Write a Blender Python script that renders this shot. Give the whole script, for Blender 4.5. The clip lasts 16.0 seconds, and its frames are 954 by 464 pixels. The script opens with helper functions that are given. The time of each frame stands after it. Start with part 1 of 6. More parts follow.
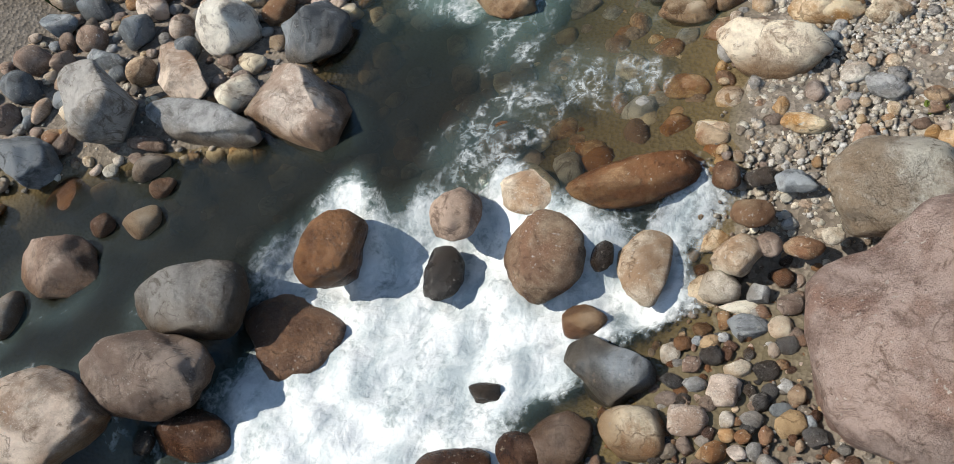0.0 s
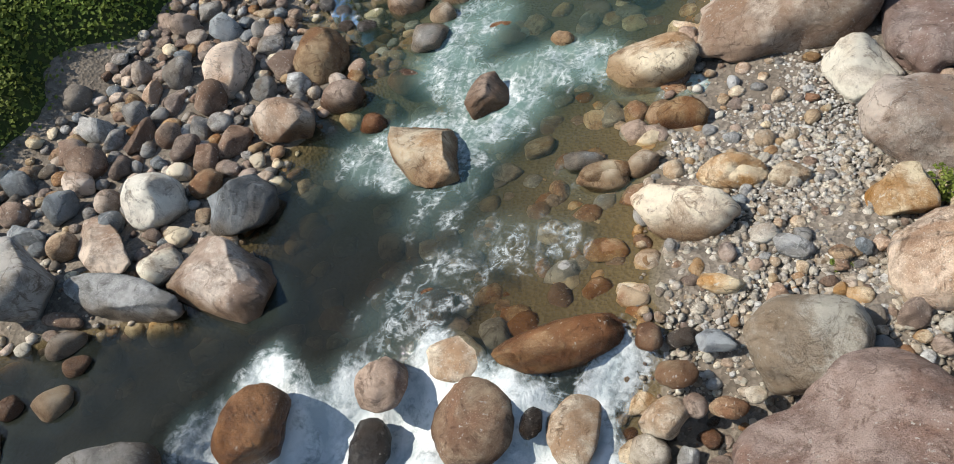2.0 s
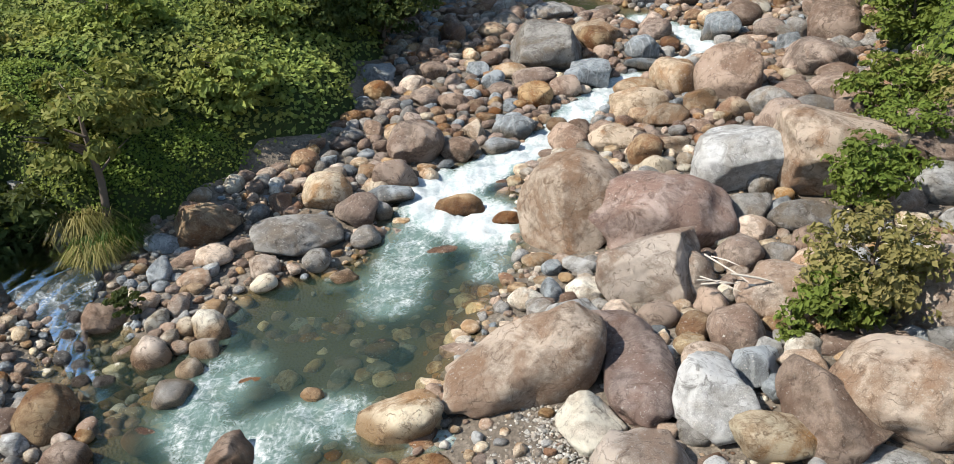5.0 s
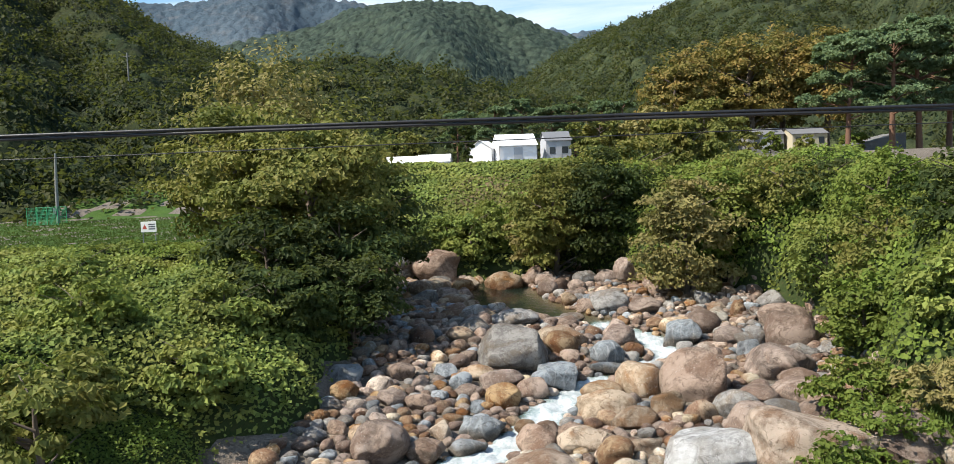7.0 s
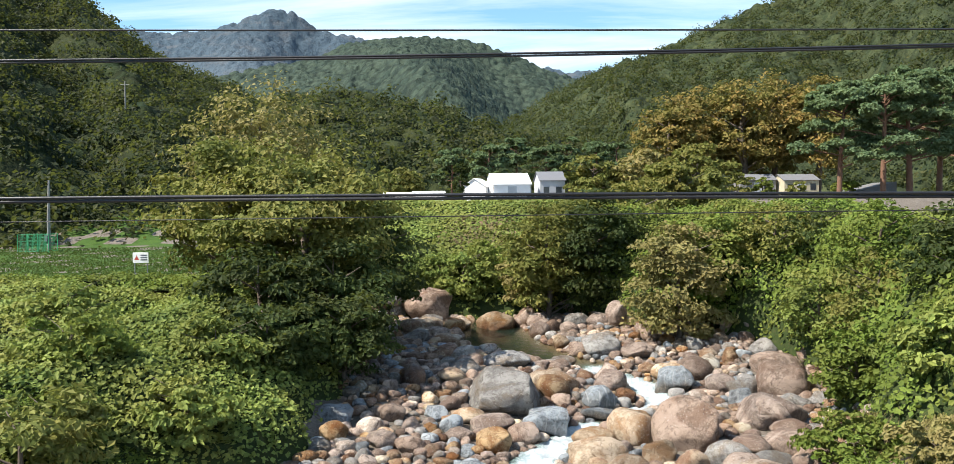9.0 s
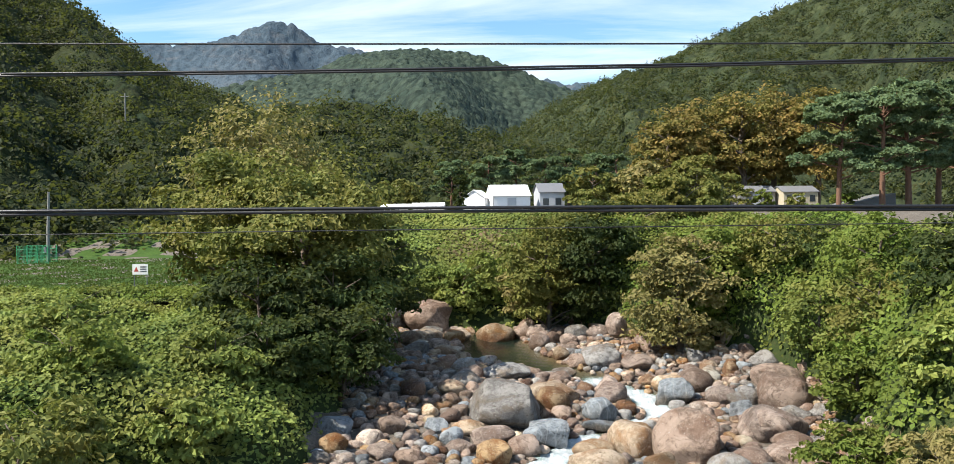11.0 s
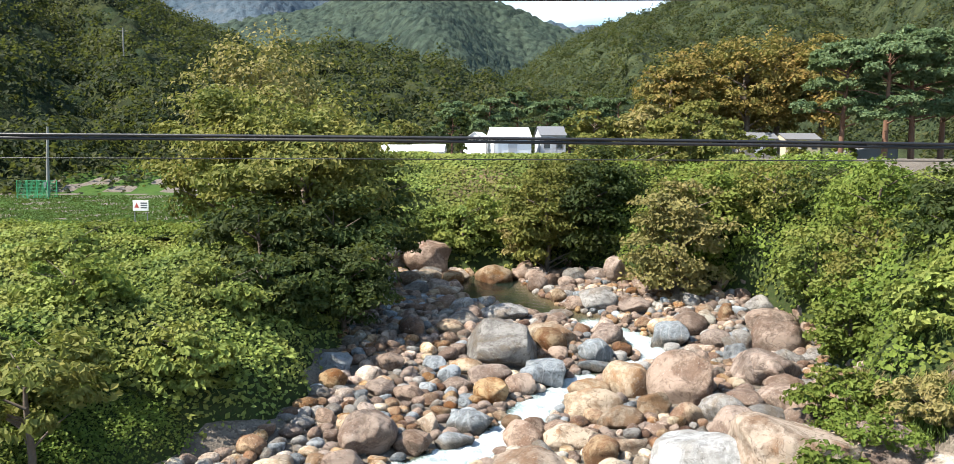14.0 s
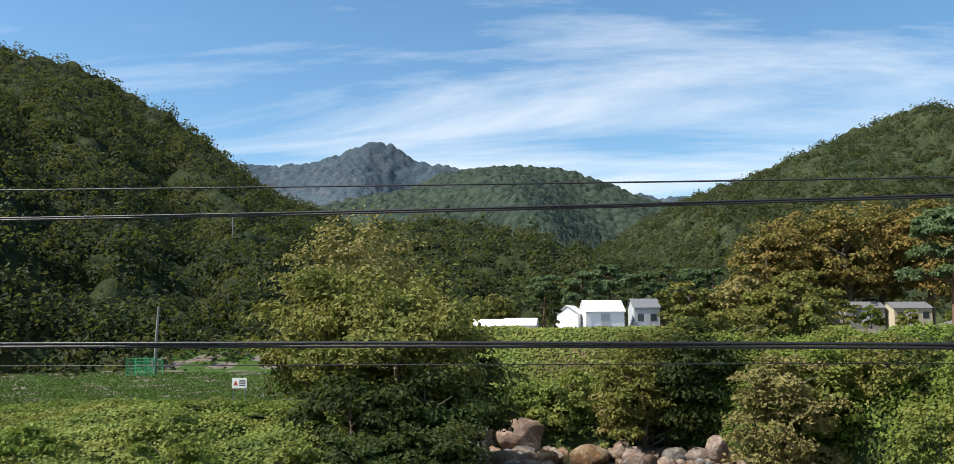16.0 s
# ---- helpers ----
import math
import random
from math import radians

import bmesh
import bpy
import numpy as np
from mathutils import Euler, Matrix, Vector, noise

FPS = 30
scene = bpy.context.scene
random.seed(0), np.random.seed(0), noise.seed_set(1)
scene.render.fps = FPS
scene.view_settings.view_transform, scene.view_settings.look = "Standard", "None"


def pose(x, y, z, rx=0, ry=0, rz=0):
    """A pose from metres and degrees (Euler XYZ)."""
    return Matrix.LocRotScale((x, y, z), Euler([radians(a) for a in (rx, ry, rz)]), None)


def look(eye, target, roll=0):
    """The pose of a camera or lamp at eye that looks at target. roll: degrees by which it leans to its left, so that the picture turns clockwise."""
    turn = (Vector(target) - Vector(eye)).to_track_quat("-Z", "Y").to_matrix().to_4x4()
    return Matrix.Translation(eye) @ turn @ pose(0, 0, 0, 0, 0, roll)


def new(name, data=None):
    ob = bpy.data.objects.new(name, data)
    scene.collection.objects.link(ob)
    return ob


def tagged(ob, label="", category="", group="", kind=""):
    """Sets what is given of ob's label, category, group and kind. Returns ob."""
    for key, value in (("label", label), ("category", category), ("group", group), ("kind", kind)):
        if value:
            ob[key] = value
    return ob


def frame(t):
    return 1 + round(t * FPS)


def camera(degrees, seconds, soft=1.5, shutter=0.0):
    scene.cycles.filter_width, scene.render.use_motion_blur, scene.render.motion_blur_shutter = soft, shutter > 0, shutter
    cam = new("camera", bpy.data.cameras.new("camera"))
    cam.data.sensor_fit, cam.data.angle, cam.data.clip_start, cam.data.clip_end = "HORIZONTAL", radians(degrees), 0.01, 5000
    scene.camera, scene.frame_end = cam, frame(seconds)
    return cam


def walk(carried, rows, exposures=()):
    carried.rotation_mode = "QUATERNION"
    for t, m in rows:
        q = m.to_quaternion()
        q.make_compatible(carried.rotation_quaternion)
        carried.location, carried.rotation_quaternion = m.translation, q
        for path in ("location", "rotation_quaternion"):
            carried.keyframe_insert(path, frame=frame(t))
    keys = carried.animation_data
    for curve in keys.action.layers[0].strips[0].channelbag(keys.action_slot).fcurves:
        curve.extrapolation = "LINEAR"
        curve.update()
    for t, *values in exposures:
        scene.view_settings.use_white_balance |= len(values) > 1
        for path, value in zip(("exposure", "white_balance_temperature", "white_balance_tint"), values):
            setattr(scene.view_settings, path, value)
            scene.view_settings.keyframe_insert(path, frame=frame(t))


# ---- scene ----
cam = camera(58.9, 16.0, soft=0.7)
# seconds, x, y, z, heading to the left, pitch, roll
ROWS = [
    (0.0, -0.00, -0.00, 10.000, 39.02, -53.80, -24.27),
    (0.5, 0.01, 0.03, 10.020, 38.83, -53.61, -26.15),
    (1.0, 0.02, 0.02, 10.020, 37.61, -51.98, -25.58),
    (1.5, 0.08, 0.10, 10.050, 35.27, -49.02, -23.51),
    (2.0, 0.24, 0.18, 9.990, 27.64, -45.03, -17.24),
    (2.5, 0.31, 0.24, 10.000, 22.62, -41.31, -13.24),
    (3.0, 0.30, 0.26, 10.040, 20.55, -37.53, -11.88),
    (3.5, 0.33, 0.27, 10.040, 15.68, -33.70, -9.17),
    (4.0, 0.37, 0.29, 10.050, 10.12, -32.56, -6.33),
    (4.5, 0.43, 0.30, 10.090, 6.07, -30.45, -4.56),
    (5.0, 0.59, 0.31, 10.160, 4.02, -24.96, -3.77),
    (5.2, 0.63, 0.32, 10.180, 3.71, -22.03, -3.62),
    (7.3, 0.55, 0.24, 9.830, 0.00, -3.48, -1.66),
    (7.5, 0.54, 0.24, 9.905, -0.22, -3.32, -1.07),
    (8.0, 0.51, 0.22, 10.090, -0.27, -3.44, -0.63),
    (8.5, 0.47, 0.21, 10.100, -0.15, -3.34, -0.56),
    (9.0, 0.42, 0.22, 10.114, -0.00, -1.93, -0.72),
    (9.5, 0.40, 0.21, 10.114, 0.36, -1.40, -0.97),
    (12.0, 0.38, 0.22, 10.130, -0.32, -0.45, -0.54),
    (12.5, 0.39, 0.20, 10.130, -0.21, -0.02, -0.36),
    (13.0, 0.38, 0.18, 10.114, -0.22, -0.24, 0.05),
    (13.5, 0.38, 0.13, 10.055, -0.12, -4.01, 0.18),
    (14.0, 0.36, 0.13, 10.040, -0.07, -5.01, 0.24),
    (14.5, 0.36, 0.13, 10.160, 0.81, -0.05, -0.26),
    (15.0, 0.44, 0.10, 10.220, 2.55, 4.31, -0.67),
    (15.5, 0.45, 0.12, 10.270, 4.88, 6.30, -0.60),
    (16.0, 0.45, 0.10, 10.265, 6.17, 6.63, -0.39),
]


def eye_pose(x, y, z, yaw, pitch, roll):
    a, b = radians(yaw), radians(pitch)
    way = Vector((-math.sin(a) * math.cos(b), math.cos(a) * math.cos(b), math.sin(b)))
    return look((x, y, z), Vector((x, y, z)) + way, roll)


EXPOSURES = [(0.0, 0.45), (1.2, 0.5), (2.5, 0.6), (5.0, 0.70), (7.5, 0.70), (8.0, 0.76), (9.0, 0.98), (9.7, 0.95), (12.0, 0.82), (13.0, 0.9), (14.0, 1.2), (14.5, 1.0), (15.0, 0.66), (16.0, 0.52)]
walk(cam, [(t, eye_pose(*r)) for t, *r in ROWS], EXPOSURES)

# ---- world and sun ----
SUN_AZ, SUN_EL = -110.0, 50.0   # degrees clockwise from +y, degrees up
world = bpy.data.worlds.new("sky")
scene.world = world
world.use_nodes = True
wn, wl = world.node_tree.nodes, world.node_tree.links
sky = wn.new("ShaderNodeTexSky")
sky.sky_type, sky.sun_disc = "NISHITA", False
sky.sun_elevation, sky.sun_rotation = radians(SUN_EL), radians(SUN_AZ)
sky.air_density, sky.dust_density, sky.ozone_density = 1.0, 0.3, 2.5
# thin streaks of cirrus over the blue
tc = wn.new("ShaderNodeTexCoord")
sep = wn.new("ShaderNodeSeparateXYZ")
wl.new(tc.outputs["Generated"], sep.inputs[0])
mz = wn.new("ShaderNodeMath"); mz.operation = "ADD"; mz.inputs[1].default_value = 0.12
wl.new(sep.outputs["Z"], mz.inputs[0])
dx = wn.new("ShaderNodeMath"); dx.operation = "DIVIDE"
wl.new(sep.outputs["X"], dx.inputs[0]); wl.new(mz.outputs[0], dx.inputs[1])
dy = wn.new("ShaderNodeMath"); dy.operation = "DIVIDE"
wl.new(sep.outputs["Y"], dy.inputs[0]); wl.new(mz.outputs[0], dy.inputs[1])
comb = wn.new("ShaderNodeCombineXYZ")
wl.new(dx.outputs[0], comb.inputs[0]); wl.new(dy.outputs[0], comb.inputs[1])
mapn = wn.new("ShaderNodeMapping")
mapn.inputs["Rotation"].default_value = (0, 0, radians(25))
mapn.inputs["Scale"].default_value = (0.42, 1.25, 1)
wl.new(comb.outputs[0], mapn.inputs[0])
cn = wn.new("ShaderNodeTexNoise")
cn.inputs["Scale"].default_value, cn.inputs["Detail"].default_value = 0.9, 9
cn.inputs["Roughness"].default_value, cn.inputs["Distortion"].default_value = 0.6, 0.6
wl.new(mapn.outputs[0], cn.inputs["Vector"])
cr = wn.new("ShaderNodeMapRange")
cr.inputs["From Min"].default_value, cr.inputs["From Max"].default_value = 0.45, 0.72
cr.inputs["To Max"].default_value = 0.95
wl.new(cn.outputs["Fac"], cr.inputs[0])
bg1, bg2, mixw = wn.new("ShaderNodeBackground"), wn.new("ShaderNodeBackground"), wn.new("ShaderNodeMixShader")
bg1.inputs["Strength"].default_value = 0.09
bg2.inputs["Color"].default_value, bg2.inputs["Strength"].default_value = (0.88, 0.94, 1.0, 1), 0.8
hs = wn.new("ShaderNodeHueSaturation")
hs.inputs["Hue"].default_value = 0.493
hs.inputs["Saturation"].default_value, hs.inputs["Value"].default_value = 1.15, 1.3
wl.new(sky.outputs[0], hs.inputs["Color"])
wl.new(hs.outputs[0], bg1.inputs["Color"])
wl.new(cr.outputs[0], mixw.inputs[0]); wl.new(bg1.outputs[0], mixw.inputs[1]); wl.new(bg2.outputs[0], mixw.inputs[2])
wl.new(mixw.outputs[0], wn["World Output"].inputs["Surface"])
sun_data = bpy.data.lights.new("sun", "SUN")
sun_data.energy, sun_data.angle, sun_data.color = 5.0, radians(0.5), (1.0, 0.93, 0.82)
sun = new("sun", sun_data)
sa, se = radians(SUN_AZ), radians(SUN_EL)
toward = Vector((math.sin(sa) * math.cos(se), math.cos(sa) * math.cos(se), math.sin(se)))
sun.matrix_world = look(toward * 60, (0, 0, 0))

# ---- materials ----
MAT = {}


def nodes_of(name):
    m = bpy.data.materials.new(name)
    m.use_nodes = True
    MAT[name] = m
    nt = m.node_tree
    return m, nt.nodes, nt.links, nt.nodes["Principled BSDF"]


def noise_tex(n, l, scale, detail=6, rough=0.6, vec=None, dist=0.0):
    t = n.new("ShaderNodeTexNoise")
    t.inputs["Scale"].default_value, t.inputs["Detail"].default_value = scale, detail
    t.inputs["Roughness"].default_value, t.inputs["Distortion"].default_value = rough, dist
    if vec is not None:
        l.new(vec, t.inputs["Vector"])
    return t.outputs["Fac"]


def remap(n, l, v, a, b, c=0.0, d=1.0):
    t = n.new("ShaderNodeMapRange")
    for key, val in zip(("From Min", "From Max", "To Min", "To Max"), (a, b, c, d)):
        t.inputs[key].default_value = val
    l.new(v, t.inputs["Value"])
    return t.outputs["Result"]


def mix_col(n, l, fac, a, b, blend="MIX"):
    t = n.new("ShaderNodeMix")
    t.data_type, t.blend_type = "RGBA", blend
    for sock, v in ((t.inputs["Factor"], fac), (t.inputs["A"], a), (t.inputs["B"], b)):
        if isinstance(v, bpy.types.NodeSocket):
            l.new(v, sock)
        elif isinstance(v, (int, float)):
            sock.default_value = v
        else:
            sock.default_value = (*v, 1)
    return t.outputs["Result"]


def bump(n, l, h, strength, dist, normal=None):
    t = n.new("ShaderNodeBump")
    t.inputs["Strength"].default_value, t.inputs["Distance"].default_value = strength, dist
    l.new(h, t.inputs["Height"])
    if normal is not None:
        l.new(normal, t.inputs["Normal"])
    return t.outputs["Normal"]


def math2(n, l, op, a, b):
    t = n.new("ShaderNodeMath")
    t.operation = op
    for sock, v in zip(t.inputs, (a, b)):
        if isinstance(v, (int, float)):
            sock.default_value = v
        else:
            l.new(v, sock)
    return t.outputs[0]


def rock_material(name, base, second, stain, stain_amount=0.5, vein=None, rough=0.85, scale=1.0, per="object"):
    """Weathered river rock: two tones, blotches of stain, pale specks, grain."""
    m, n, l, p = nodes_of(name)
    geo = n.new("ShaderNodeNewGeometry")
    inf = n.new("ShaderNodeObjectInfo")
    rnd = inf.outputs["Random"] if per == "object" else geo.outputs["Random Per Island"]
    off = n.new("ShaderNodeVectorMath")
    off.operation = "SCALE"
    off.inputs[0].default_value = (37.0, 21.0, 53.0)
    l.new(rnd, off.inputs["Scale"])
    add = n.new("ShaderNodeVectorMath")
    l.new(geo.outputs["Position"], add.inputs[0])
    l.new(off.outputs[0], add.inputs[1])
    v = add.outputs[0]
    big = noise_tex(n, l, 1.1 * scale, 5, 0.6, v, 0.4)
    mid = noise_tex(n, l, 5.0 * scale, 7, 0.65, v)
    fine = noise_tex(n, l, 46.0 * scale, 5, 0.7, v)
    c = mix_col(n, l, remap(n, l, mid, 0.40, 0.62), [k * 0.78 for k in base], [min(0.8, k * 1.06) for k in second])
    c = mix_col(n, l, remap(n, l, big, 0.60 - 0.3 * stain_amount, 0.64, 0, 0.9), c, stain)
    c = mix_col(n, l, remap(n, l, fine, 0.56, 0.68, 0, 0.5), c, [min(1, k * 1.7 + 0.04) for k in second])
    c = mix_col(n, l, remap(n, l, fine, 0.46, 0.32, 0, 0.55), c, [k * 0.36 for k in base])
    broad = noise_tex(n, l, 0.75 * scale, 4, 0.55, v, 0.8)
    c = mix_col(n, l, remap(n, l, broad, 0.52, 0.60, 0, 0.7), c, [min(0.8, k * 1.22 + 0.02) for k in second])
    c = mix_col(n, l, remap(n, l, broad, 0.46, 0.40, 0, 0.65), c, [k * 0.85 for k in stain])
    pits = noise_tex(n, l, 2.4 * scale, 6, 0.75, v, 1.5)
    c = mix_col(n, l, remap(n, l, pits, 0.46, 0.35, 0, 0.75), c, [k * 0.4 for k in stain])
    c = mix_col(n, l, remap(n, l, pits, 0.58, 0.72, 0, 0.38), c, [min(0.75, k * 1.25 + 0.05) for k in second])
    if vein is not None:
        w = n.new("ShaderNodeTexWave")
        w.inputs["Scale"].default_value, w.inputs["Distortion"].default_value = 0.7, 9.0
        w.inputs["Detail"].default_value = 4
        l.new(v, w.inputs["Vector"])
        c = mix_col(n, l, remap(n, l, w.outputs["Fac"], 0.9, 0.98, 0, 0.35), c, vein)
    # hairline cracks along a few uneven seams, and lichen flecks
    warp = n.new("ShaderNodeVectorMath")
    warp.operation = "MULTIPLY_ADD"
    wob = n.new("ShaderNodeTexNoise")
    wob.inputs["Scale"].default_value, wob.inputs["Detail"].default_value = 2.2, 5
    l.new(v, wob.inputs["Vector"])
    l.new(wob.outputs["Color"], warp.inputs[0])
    warp.inputs[1].default_value = (1.1, 1.1, 1.1)
    l.new(v, warp.inputs[2])
    seam = n.new("ShaderNodeTexVoronoi")
    seam.feature = "DISTANCE_TO_EDGE"
    seam.inputs["Scale"].default_value = 0.8
    l.new(warp.outputs[0], seam.inputs["Vector"])
    crack = math2(n, l, "MULTIPLY", remap(n, l, seam.outputs["Distance"], 0.022, 0.0), remap(n, l, mid, 0.42, 0.58))
    c = mix_col(n, l, math2(n, l, "MULTIPLY", crack, 0.7), c, [k * 0.3 for k in stain])
    fleck = noise_tex(n, l, 17.0 * scale, 3, 0.5, v)
    c = mix_col(n, l, math2(n, l, "MULTIPLY", remap(n, l, fleck, 0.64, 0.69, 0, 0.75), remap(n, l, big, 0.4, 0.6)), c, (0.62, 0.59, 0.53))
    hsv = n.new("ShaderNodeHueSaturation")
    l.new(c, hsv.inputs["Color"])
    l.new(remap(n, l, rnd, 0, 1, 0.70, 1.25), hsv.inputs["Value"])
    wn2 = n.new("ShaderNodeTexWhiteNoise")
    wn2.noise_dimensions = "1D"
    l.new(rnd, wn2.inputs["W"])
    l.new(remap(n, l, wn2.outputs["Value"], 0, 1, 0.85, 1.2), hsv.inputs["Saturation"])
    damp = n.new("ShaderNodeAttribute"); damp.attribute_name = "damp"
    soaked = mix_col(n, l, 1.0, hsv.outputs[0], (0.46, 0.36, 0.27), "MULTIPLY")
    l.new(mix_col(n, l, damp.outputs["Fac"], hsv.outputs[0], soaked), p.inputs["Base Color"])
    dry_rough = remap(n, l, mid, 0.3, 0.7, rough - 0.12, min(1, rough + 0.1))
    l.new(math2(n, l, "SUBTRACT", dry_rough, math2(n, l, "MULTIPLY", damp.outputs["Fac"], 0.4)), p.inputs["Roughness"])
    p.inputs["Specular IOR Level"].default_value = 0.3
    nn = bump(n, l, math2(n, l, "ADD", big, math2(n, l, "MULTIPLY", mid, 0.6)), 0.9, 0.30)
    nn = bump(n, l, math2(n, l, "SUBTRACT", pits, math2(n, l, "MULTIPLY", crack, 0.5)), 0.8, 0.10, nn)
    l.new(bump(n, l, fine, 1.0, 0.05, nn), p.inputs["Normal"])
    return m


ROCK_TONES = {
    "tan": ((0.53, 0.385, 0.25), (0.68, 0.565, 0.42), (0.43, 0.235, 0.10), 0.4, None, 0.85),
    "orange": ((0.33, 0.20, 0.11), (0.46, 0.34, 0.21), (0.26, 0.12, 0.055), 0.5, None, 0.8),
    "brown": ((0.27, 0.20, 0.155), (0.385, 0.295, 0.235), (0.225, 0.145, 0.105), 0.45, None, 0.85),
    "pink": ((0.48, 0.375, 0.295), (0.64, 0.535, 0.44), (0.38, 0.245, 0.165), 0.5, None, 0.88),
    "pale": ((0.55, 0.475, 0.375), (0.67, 0.61, 0.52), (0.38, 0.28, 0.19), 0.35, None, 0.88),
    "chalk": ((0.58, 0.54, 0.48), (0.74, 0.70, 0.63), (0.46, 0.38, 0.30), 0.3, None, 0.9),
    "buff": ((0.37, 0.275, 0.185), (0.47, 0.38, 0.28), (0.32, 0.18, 0.09), 0.4, None, 0.85),
    "mauve": ((0.265, 0.195, 0.168), (0.36, 0.285, 0.25), (0.27, 0.175, 0.14), 0.45, None, 0.85),
    "grey": ((0.25, 0.235, 0.22), (0.35, 0.335, 0.31), (0.24, 0.19, 0.14), 0.35, None, 0.88),
    "blue": ((0.235, 0.265, 0.285), (0.34, 0.37, 0.39), (0.17, 0.18, 0.185), 0.4, (0.45, 0.46, 0.46), 0.8),
    "white": ((0.40, 0.40, 0.39), (0.53, 0.53, 0.52), (0.34, 0.32, 0.29), 0.4, None, 0.88),
    "wet": ((0.15, 0.075, 0.04), (0.22, 0.12, 0.065), (0.09, 0.05, 0.035), 0.5, None, 0.38),
    "dark": ((0.055, 0.055, 0.055), (0.10, 0.095, 0.09), (0.07, 0.05, 0.035), 0.5, None, 0.35)}
for tone, args in ROCK_TONES.items():
    rock_material("rock_" + tone, *args)
    rock_material("many_" + tone, *args, 1.0, "island")


def gravel_material():
    m, n, l, p = nodes_of("gravel_soil")
    geo = n.new("ShaderNodeNewGeometry")
    v = geo.outputs["Position"]
    vo = n.new("ShaderNodeTexVoronoi")
    vo.inputs["Scale"].default_value = 13
    soak = n.new("ShaderNodeAttribute"); soak.attribute_name = "soak"
    l.new(v, vo.inputs["Vector"])
    big = noise_tex(n, l, 0.5, 5, 0.6, v)
    fine = noise_tex(n, l, 30, 5, 0.7, v)
    c = mix_col(n, l, vo.outputs["Color"], (0.075, 0.062, 0.048), (0.24, 0.205, 0.165))
    c = mix_col(n, l, remap(n, l, big, 0.45, 0.7, 0, 0.7), c, (0.085, 0.066, 0.048))
    c = mix_col(n, l, remap(n, l, fine, 0.3, 0.6, 0.55, 0), c, (0.05, 0.04, 0.03))
    c = mix_col(n, l, math2(n, l, "MULTIPLY", soak.outputs["Fac"], 0.85), c, (0.085, 0.066, 0.03))
    l.new(c, p.inputs["Base Color"])
    p.inputs["Roughness"].default_value = 0.9
    nn = bump(n, l, vo.outputs["Distance"], 0.8, 0.03)
    l.new(bump(n, l, fine, 0.5, 0.02, nn), p.inputs["Normal"])


gravel_material()


